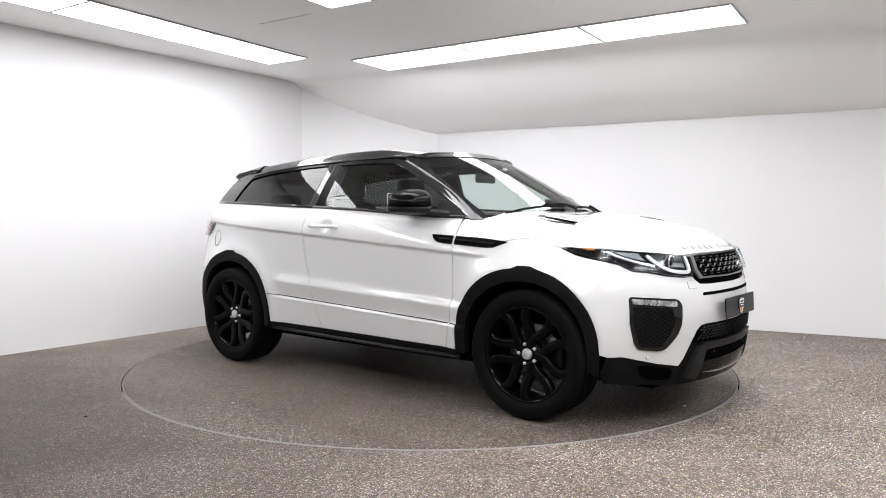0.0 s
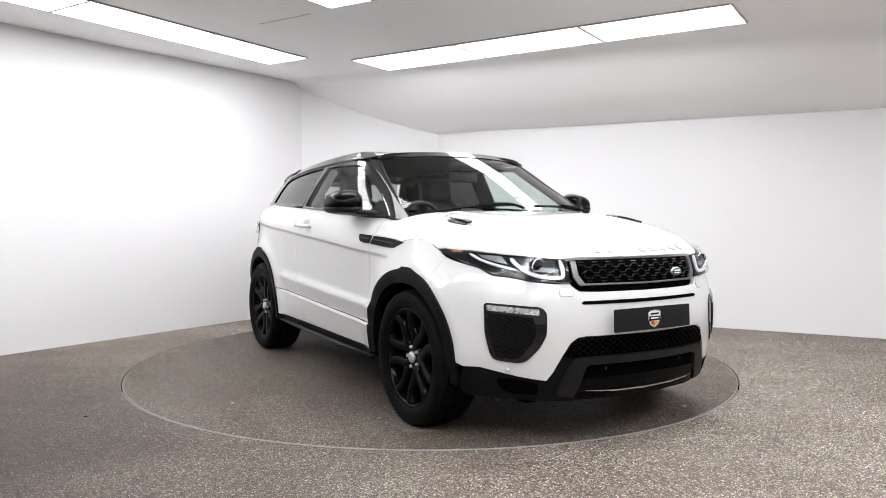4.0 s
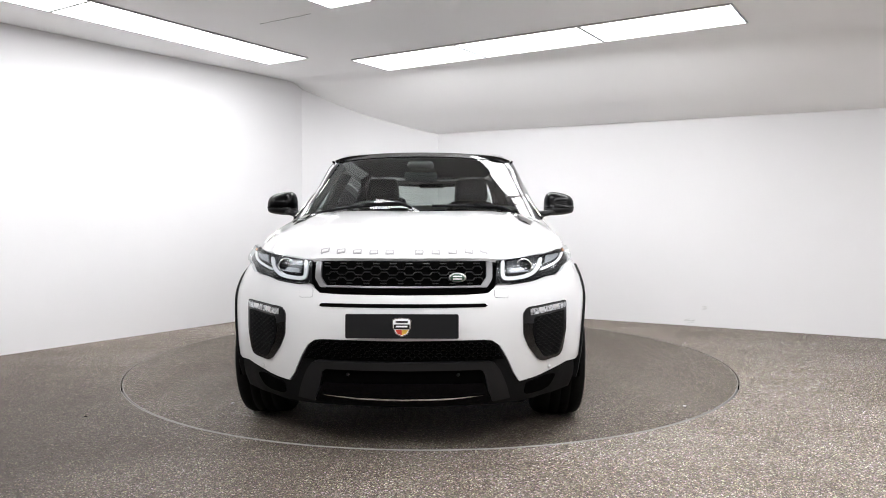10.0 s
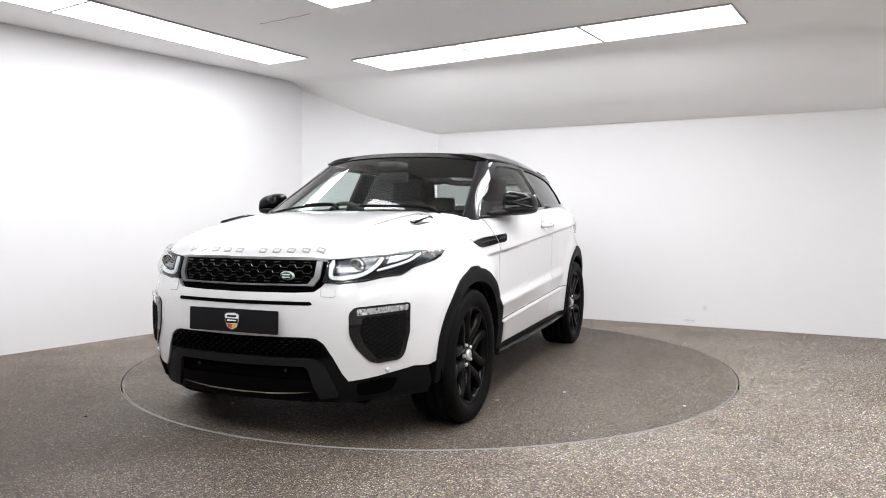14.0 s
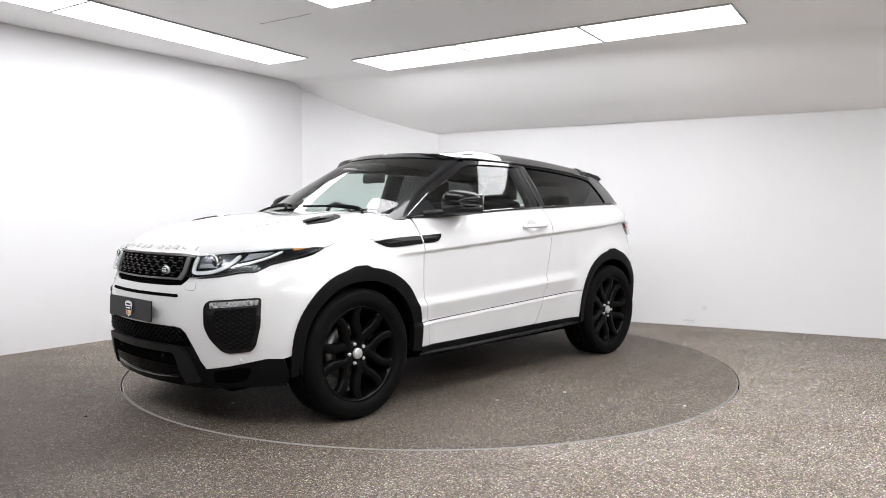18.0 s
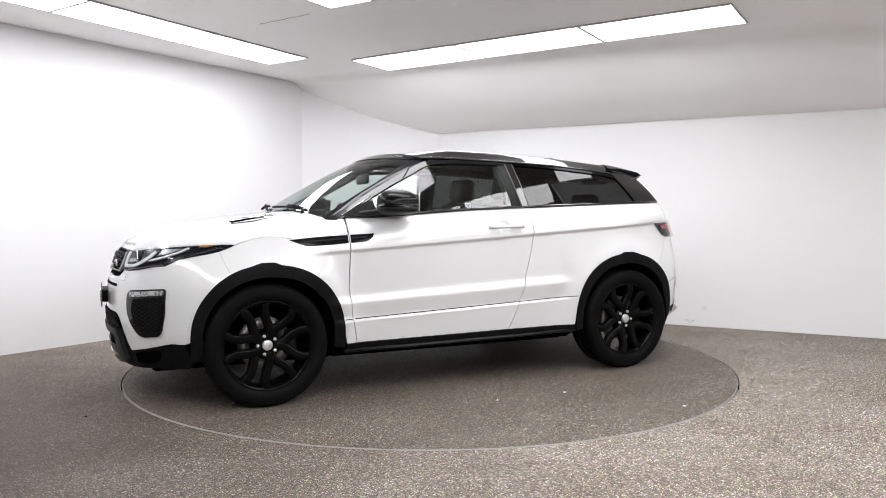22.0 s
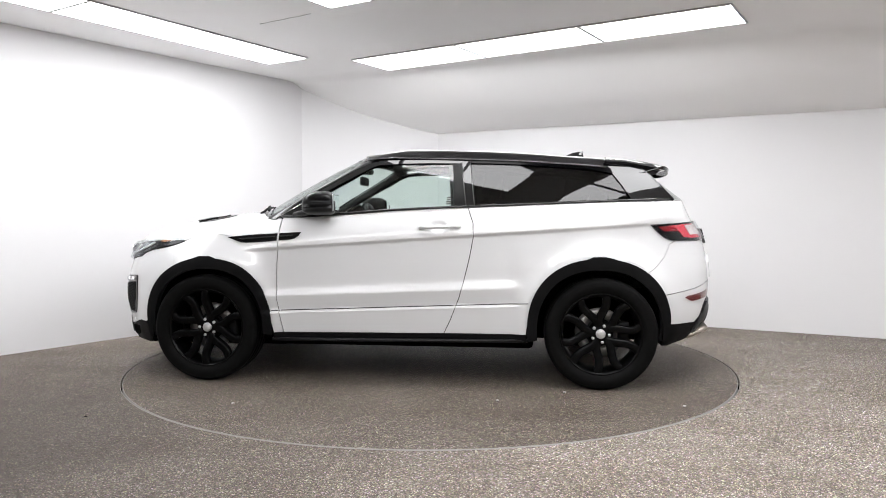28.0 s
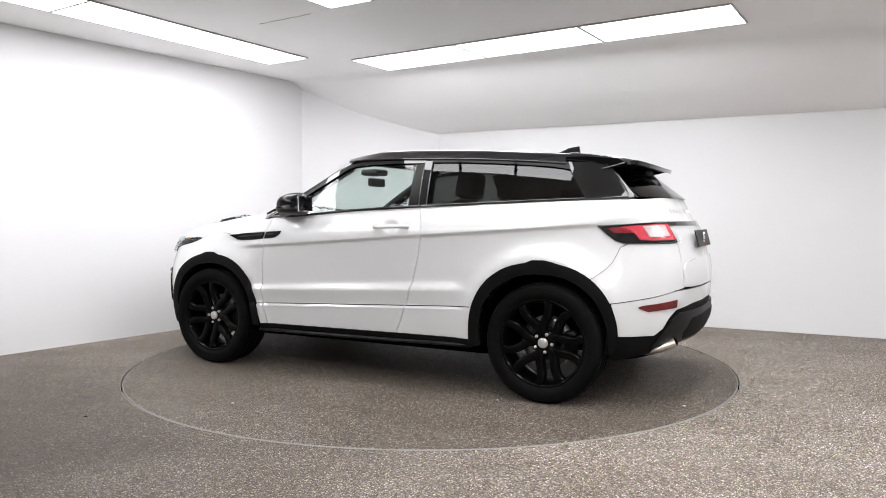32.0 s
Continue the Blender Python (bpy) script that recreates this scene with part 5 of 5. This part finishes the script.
# ---------------- tail ----------------
tl = side([(-1.664, 1.074), (-1.80, 1.082), (-1.90, 1.087)]) + [(ry(0.70), 1.090), (ry(0.535), 1.090), (ry(0.530), 0.970), (ry(0.68), 0.968)] + side([(-1.86, 0.966), (-1.80, 0.969), (-1.755, 0.985), (-1.71, 1.025)])
for s in (1, -1):
    t = patch("tail_light", tl, GLOSS, 0.006, car, "black and red wraparound tail light", s=s)
    patch("red_strip", side([(-1.72, 1.060), (-1.83, 1.065), (-1.875, 1.050), (-1.885, 1.030), (-1.76, 1.030)]), REDLENS, 0.012, t, "red lens", 0.02, s=s)
    patch("red_guide", side([(-1.80, 1.066), (-1.93, 1.076)]) + [(ry(0.55), 1.078), (ry(0.548), 0.985), (ry(0.74), 0.984)] + side([(-1.90, 0.990), (-1.885, 1.020), (-1.86, 1.048)]), REDGLOW, 0.013, t, "pink-red light guide", 0.02, s=s)
    patch("clear_cell", [(ry(0.765), 1.068), (ry(0.60), 1.070), (ry(0.60), 1.005), (ry(0.75), 1.003)], CLEARCELL, 0.017, t, "pale clear reversing lamp", 0.02, s=s)
    patch("lamp_lens", tl, LENS, 0.024, t, "clear outer lens", s=s, depth=0.016)
    patch("rear_reflector", rounded(side([(-1.875, 0.600), (-1.90, 0.612)]) + [(ry(0.66), 0.630), (ry(0.60), 0.636), (ry(0.60), 0.590), (ry(0.70), 0.582)] + side([(-1.925, 0.575)]), 0.006), REFLECT, 0.005, car, "red rear reflector", 0.03, s=s)
    ex = [(-1.83, 0.63 * s, 0.315), (-1.95, 0.62 * s, 0.340), (-2.050, 0.60 * s, 0.385)]
    e1 = part("exhaust_tip", tube(ex, 0.058, 16, 0.50), EXH, car, "oval stainless exhaust tip")
    part("exhaust_bore", tube([(-2.049, 0.60 * s, 0.3846), (-2.053, 0.60 * s, 0.3864)], 0.050, 16, 0.48), DARK, e1)
part("tail_strip", sheet(whole_rear([(0.0, 1.092), (ry(0.53), 1.092), (ry(0.53), 1.068), (0.0, 1.066)]), body, 0.05, 0.012, 1, 0.010), GLOSS, car, "gloss black strip across the tailgate")
part("gate_step", sheet(whole_rear([(0.0, 0.875), (ry(0.30), 0.872), (ry(0.50), 0.845), (ry(0.53), 0.815), (ry(0.53), 0.712), (0.0, 0.706)]), body, 0.05, 0.012, 1, 0.012), PAINT, car, "white lower tailgate swage")
rs = part("rear_skid", sheet(whole_rear([(0.0, 0.565), (ry(0.58), 0.555), (ry(0.64), 0.515), (ry(0.69), 0.44), (ry(0.72), 0.365), (ry(0.50), 0.37), (0.0, 0.372)]), body, 0.05, 0.03, 1, 0.010), GREYPL, car, "dark grey rear skid plate")
part("rear_skid_recess", sheet(whole_rear([(0.0, 0.52), (ry(0.42), 0.51), (ry(0.50), 0.43), (ry(0.48), 0.392), (0.0, 0.390)]), body, 0.05, 0.01, 1, 0.013), PLASTIC, rs, "black recess")
for y in [a * 0.9 for a in MARKS]:
    u = math.copysign(ry(abs(y)), y)
    part("tail_mark", sheet([(u - 0.020, 1.150), (u + 0.020, 1.150), (u + 0.020, 1.172), (u - 0.020, 1.172)], body, 0.03, 0.003, 1, 0.003), SATIN, car, "silver raised mark on the tailgate")
for z, w in ((0.992, 0.05), (0.972, 0.03)):
    part("tail_mark", sheet([(ry(0.50 - w), z - 0.006), (ry(0.50), z - 0.006), (ry(0.50), z + 0.006), (ry(0.50 - w), z + 0.006)], body, 0.03, 0.002, 1, 0.003), SATIN, car)
c = body(sx(-1.60), 0.955)
bm = sheet(rounded([(sx(-1.64), 1.01), (sx(-1.545), 1.02), (sx(-1.52), 0.95), (sx(-1.55), 0.885), (sx(-1.62), 0.90)], 0.03), body, 0.03, 0.004, -1, 0.0022)
ff = part("fuel_flap", bm, PAINT, car, "white round fuel flap")
ring = [body(sx(-1.585 + 0.055 * math.cos(a)), 0.953 + 0.062 * math.sin(a)) for a in [i * math.pi / 16 for i in range(33)]]
part("flap_gap", tube([(x, -y - 0.002, z) for x, y, z in ring], 0.0022, 5), GREYPL, ff)


# ---------------- mirrors ----------------
def mirror_shell(s, low):
    """The domed cap (low = 0) or the flat lower half (low = 1) of a door mirror."""
    bm = bmesh.new()
    bmesh.ops.create_uvsphere(bm, u_segments=32, v_segments=20, radius=1.0)
    bmesh.ops.bisect_plane(bm, geom=bm.verts[:] + bm.edges[:] + bm.faces[:], plane_co=(0, 0, 0), plane_no=(0, 0, 1), clear_outer=bool(low), clear_inner=not low)
    f = lambda a, p: math.copysign(abs(a) ** p, a)
    for v in bm.verts:
        x, y, z = v.co
        X = f(x, 0.72) * (0.146 if x > 0 else 0.084)
        Y = f(y, 0.62) * 0.102
        Z = f(z, 0.62) * 0.103 if z > 0 else f(z, 0.50) * 0.050
        Z *= 1.0 - 0.18 * (Y / 0.102)
        X -= 0.022 * (Y / 0.102)
        v.co = Vector((0.492 + X, (0.950 + Y) * s, 1.186 + Z))
    bmesh.ops.recalc_face_normals(bm, faces=bm.faces[:])
    return bm


for d, s in zip(doors, (1, -1)):
    m = part("door_mirror", mirror_shell(s, 0), MIRRORCAP, d, "gloss black door mirror")
    part("mirror_base", mirror_shell(s, 1), GREYPL, m, "satin black lower mirror shell")
    bm = bmesh.new()
    box(bm, 0.403, 0.413, 0.872 * s if s > 0 else 1.03 * s, 1.03 * s if s > 0 else 0.872 * s, 1.160, 1.268, 0.004)
    part("mirror_glass", bm, MIRROR, m, "mirror glass", smooth=False)
    part("mirror_arm", tube([(0.715, 0.800 * s, 1.140), (0.66, 0.845 * s, 1.148), (0.60, 0.89 * s, 1.156), (0.53, 0.94 * s, 1.164)], 0.040, 12, 0.5), GREYPL, m, "satin black mirror arm")
    part("mirror_seam", tube([(0.492 + 0.147 * math.cos(a) ** 0.72 - 0.022 * math.sin(a), (0.950 + 0.1025 * math.copysign(abs(math.sin(a)) ** 0.62, a)) * s, 1.186) for a in [radians(-80 + 10 * i) for i in range(17)]], 0.0022, 5), DARK, m)


# ---------------- wheels ----------------
def tyre():
    prof = [(0.262, -0.205), (0.300, -0.226), (0.335, -0.226), (0.352, -0.214), (0.3635, -0.190), (0.3645, -0.150), (0.3575, -0.148), (0.3575, -0.138), (0.3650, -0.136),
            (0.3655, -0.095), (0.358, -0.093), (0.358, -0.083), (0.3655, -0.081), (0.3650, -0.045), (0.3575, -0.043), (0.3575, -0.033), (0.3645, -0.031), (0.3635, 0.000), (0.354, 0.022), (0.338, 0.033), (0.330, 0.0325), (0.322, 0.035), (0.300, 0.034), (0.285, 0.029), (0.272, 0.020), (0.262, 0.012)]
    return lathe(prof, 72, close=True)


def ribbon(bm, line, half, y0, dish):
    """A spoke arm along a flat line of (x, z), with a proud face and sloping flanks."""
    P = [Vector(p) for p in line]
    rings = []
    for i, p in enumerate(P):
        d = (P[min(i + 1, len(P) - 1)] - P[max(i - 1, 0)]).normalized()
        n = Vector((-d.y, d.x))
        h = half[0] + (half[1] - half[0]) * i / (len(P) - 1)
        yy = dish(p.length)
        row = []
        for k, dy in ((-1.0, y0), (-0.95, -0.006), (-0.6, 0.0), (0.6, 0.0), (0.95, -0.006), (1.0, y0)):
            q = p + n * h * k
            row.append(bm.verts.new((q.x, yy + dy, q.y)))
        rings.append(row)
    for a, b in zip(rings, rings[1:]):
        for k in range(5):
            bm.faces.new((a[k], a[k + 1], b[k + 1], b[k]))
    bm.faces.new(rings[0])
    bm.faces.new(rings[-1][::-1])


def spoke():
    """Two arms that leave the hub as one trunk, bow apart and draw together again at the rim."""
    bm = bmesh.new()
    pol = [(0.040, 4), (0.075, 5), (0.100, 9), (0.135, 16.5), (0.170, 21.0), (0.205, 22.0), (0.235, 20.5), (0.258, 17.5)]
    for s in (1, -1):
        dish = lambda r: -0.030 * math.exp(-r / 0.06) + 0.012 * sstep(0.1, 0.25, r) - (0.0015 if s < 0 else 0.0)
        line = smooth_line([(r * math.cos(radians(a * s)), r * math.sin(radians(a * s)), 0) for r, a in pol], 3)
        ribbon(bm, [(p[0], p[1]) for p in line], (0.027, 0.0255), -0.040, dish)
    bmesh.ops.recalc_face_normals(bm, faces=bm.faces[:])
    return bm


def make_wheel_meshes():
    out = {}
    ty = part("tyre", tyre(), RUBBER)
    rim_ = part("rim", lathe([(0.262, -0.20), (0.252, -0.20), (0.235, -0.12), (0.240, -0.03), (0.250, 0.006), (0.258, 0.015), (0.266, 0.018), (0.268, 0.012), (0.264, 0.0), (0.262, -0.02)], 64, close=True), WHEELBLACK)
    sp_ = part("spoke", spoke(), WHEELBLACK)
    hub = part("hub", lathe([(0.001, -0.012), (0.050, -0.014), (0.075, -0.022), (0.085, -0.045), (0.085, -0.09)], 36), WHEELBLACK)
    cap = part("centre_cap", lathe([(0.001, 0.004), (0.024, 0.003), (0.029, 0.000), (0.031, -0.006), (0.031, -0.02)], 28), SATIN)
    nut = part("wheel_nut", lathe([(0.001, 0.006), (0.008, 0.006), (0.0105, 0.001), (0.0105, -0.02)], 6), SATIN)
    disc = part("brake_disc", lathe([(0.09, -0.085), (0.160, -0.085), (0.160, -0.110), (0.09, -0.110)], 40, close=True), STEEL)
    hat = part("disc_hat", lathe([(0.001, -0.060), (0.085, -0.062), (0.092, -0.085), (0.092, -0.11)], 32), GREYPL)
    bm = bmesh.new()
    box(bm, -0.19, -0.115, -0.125, -0.062, -0.075, 0.075, 0.015)
    cal = part("brake_caliper", bm, GREYPL)
    for o in (ty, rim_, sp_, hub, cap, nut, disc, hat, cal):
        out[o.name.split(".")[0]] = o.data
        bpy.data.objects.remove(o)
    return out


WM = make_wheel_meshes()


def wheel(x, y, z, turn, label):
    w = new("wheel", WM["hub"])
    w.parent = car
    w.matrix_local = pose(x, y, z, 0, 0, 0 if y > 0 else 180) @ pose(0, 0, 0, 0, turn, 0)
    tagged(w, label)

    def sub(name, m=Matrix()):
        o = new(name, WM[name])
        o.parent = w
        o.matrix_local = m
        return o
    tagged(sub("tyre"), "black low-profile tyre")
    tagged(sub("rim"), "gloss black rim")
    for k in range(5):
        sub("spoke", pose(0, 0, 0, 0, 72 * k, 0))
        sub("wheel_nut", pose(0, 0, 0, 0, 72 * k + 36, 0) @ pose(0.056, -0.010, 0))
    tagged(sub("centre_cap"), "round silver centre cap")
    tagged(sub("brake_disc"), "steel brake disc")
    sub("disc_hat")
    tagged(sub("brake_caliper", pose(0, 0, 0, 0, -turn, 0)), "grey brake caliper")


for s in (1, -1):
    wheel(1.330, 0.905 * s, 0.3645, 36, "black alloy wheel with five split spokes")
    wheel(-1.330, 0.905 * s, 0.3645, 66 if s > 0 else 64, "black alloy wheel with five split spokes")


# ---------------- cabin ----------------
def cushion(bm, m, depth, wide, tall, waist=1.0):
    """A padded block, narrower towards its top by waist, with raised side bolsters."""
    r = bmesh.ops.create_grid(bm, x_segments=10, y_segments=10, size=0.5)
    front = r["verts"]
    back = bmesh.ops.create_grid(bm, x_segments=10, y_segments=10, size=0.5)["verts"]
    for vs, sgn in ((front, 1), (back, -1)):
        for v in vs:
            a, b = v.co.x * 2, v.co.y * 2
            edge = (1 - abs(a) ** 6) * (1 - abs(b) ** 6)
            rr = 1 - 0.10 * (abs(a) * abs(b)) ** 4
            pad = depth * 0.5 * max(edge, 0.0) ** 0.35 * (1 + (0.35 * a * a if sgn > 0 else 0.0))
            k = 1 - (1 - waist) * (b * 0.5 + 0.5)
            v.co = m @ Vector((sgn * pad, a * wide * 0.5 * rr * k, (b * rr * 0.5 + 0.5) * tall))
    bmesh.ops.remove_doubles(bm, verts=bm.verts[:], dist=1e-4)
    bmesh.ops.recalc_face_normals(bm, faces=bm.faces[:])
    return bm


def seat(x, y, z, big=1.0):
    s1 = part("seat", cushion(bmesh.new(), pose(x - 0.26, y, z + 0.06, 0, 84, 0), 0.17, 0.52, 0.54), LEATHER, car, "black leather seat")
    part("backrest", cushion(bmesh.new(), pose(x - 0.24, y, z + 0.06, 0, -18, 0), 0.16, 0.54, 0.70 * big, 0.80), LEATHER, s1)
    top = pose(x - 0.24, y, z + 0.06, 0, -18, 0) @ Vector((0, 0, 0.68 * big))
    part("headrest", cushion(bmesh.new(), pose(top.x - 0.01, y, top.z + 0.01, 0, -10, 0), 0.12, 0.29, 0.20 * big, 0.86), LEATHER, s1)


seat(-0.13, 0.37, 0.53)
seat(-0.13, -0.37, 0.53)
for y in (0.36, -0.36):
    seat(-0.92, y, 0.56, 0.80)
bm = bmesh.new()
box(bm, -1.75, -1.15, -0.62, 0.62, 0.60, 1.16, 0.04)
part("boot_cover", bm, TRIMDARK, car, "dark luggage cover")


def dash(x, y):
    return (x, y, 1.075 - 0.03 * (abs(y) / 0.74) ** 2 + 0.02 * math.exp(-((y + 0.37) / 0.16) ** 2) - 0.25 * max(0.0, 0.62 - x) ** 1.0 * 1.2)


part("dashboard", sheet([(1.02, 0.0), (0.99, 0.40), (0.90, 0.70), (0.62, 0.72), (0.48, 0.70), (0.46, 0.0), (0.48, -0.70), (0.62, -0.72), (0.90, -0.70), (0.99, -0.40)], dash, 0.06, 0.3), TRIMDARK, car, "dark dashboard")
wheel_path = [Vector((0.0, 0.185 * math.cos(a), 0.185 * math.sin(a))) for a in [i * math.pi / 20 for i in range(41)]]
M = pose(0.40, -0.37, 1.05, 0, 24, 0)
sw = part("steering_wheel", tube([M @ p for p in wheel_path], 0.016, 8), LEATHER, car, "black steering wheel on the right-hand side")
bm = bmesh.new()
box(bm, -0.02, 0.03, -0.065, 0.065, -0.06, 0.06, 0.02)
box(bm, -0.01, 0.012, -0.18, 0.18, -0.018, 0.018, 0.006)
for v in bm.verts:
    v.co = M @ v.co
part("wheel_boss", bm, TRIMDARK, sw)
bm = bmesh.new()
box(bm, 0.405, 0.435, -0.115, 0.115, 1.365, 1.435, 0.015)
rm = part("rear_view_mirror", bm, TRIMDARK, car, "black rear-view mirror")
bm = bmesh.new()
box(bm, 0.36, 0.52, -0.09, 0.09, 1.455, 1.505, 0.02)
part("camera_housing", bm, TRIMDARK, rm, "black sensor housing")
part("headliner", sheet([(0.26, -0.58), (0.26, 0.58), (-0.5, 0.60), (-1.38, 0.53), (-1.38, -0.53), (-0.5, -0.60)], roof, 0.08, 0.0, 1, -0.035), HEADLINER, car, "dark roof lining")
for s in (1, -1):
    part("door_card", sheet(side([(0.78, 0.40), (0.78, 1.06), (0.4, 1.10), (-0.46, 1.15), (-0.46, 0.40)]), body, 0.08, 0.0, s, -0.09), TRIMDARK, doors[0 if s > 0 else 1], "dark door card")
    part("side_trim", sheet(side([(-0.50, 0.50), (-0.50, 1.15), (-1.7, 1.19), (-1.7, 0.9), (-0.9, 0.85)]), body, 0.08, 0.0, s, -0.09), TRIMDARK, car, "dark rear side trim")
    part("pillar_trim", tube([(x, (glass_side(x, z)[1] - 0.05) * s, z) for x, z in ((-0.43, 1.16), (-0.42, 1.30), (-0.40, 1.47))], 0.085, 8, 0.5), HEADLINER, car, "pillar trim")
    part("pillar_trim", tube([(WS_EDGE(z) - 0.05, (WS_Y(z) - 0.045) * s, z) for z in (1.10, 1.2, 1.3, 1.4, 1.48)], 0.028, 8), HEADLINER, car, "pillar trim")


# ---------------- marks on the turntable and the floor ----------------
def floor_bits():
    rnd = random.Random(4)
    for k, (x, y) in enumerate(((-1.945, -1.583), (3.545, 0.729), (0.85, -1.05), (-1.2, -1.3), (0.4, -1.25), (1.5, -1.4))):
        bm = bmesh.new()
        bmesh.ops.create_icosphere(bm, subdivisions=1, radius=0.008)
        for v in bm.verts:
            v.co = Vector((x + v.co.x * rnd.uniform(0.8, 1.8), y + v.co.y * rnd.uniform(0.6, 1.2), 0.003 + v.co.z * 0.5))
        tagged(part("grit", bm, PLASTIC if k < 2 else SATIN), "small piece of grit lying on the floor", "grit")


floor_bits()


part("pale_line", tube([(1.595, -1.09, 0.001), (1.67, -0.965, 0.001), (1.73, -0.84, 0.001)], 0.003, 4, 0.3), ALU, turntable, "pale scratched line")


def motions():
    car_rows, table_rows = [], []
    for i in range(33):
        deg = TURN_START + TURN_RATE * i
        c, s = math.cos(radians(deg)), math.sin(radians(deg))
        car_rows.append((float(i), pose(c * CAR_X - s * CAR_Y, s * CAR_X + c * CAR_Y, 0, 0, 0, deg)))
        table_rows.append((float(i), pose(0, TABLE_Y, 0, 0, 0, deg)))
    walk(car, car_rows)
    walk(turntable, table_rows)


motions()
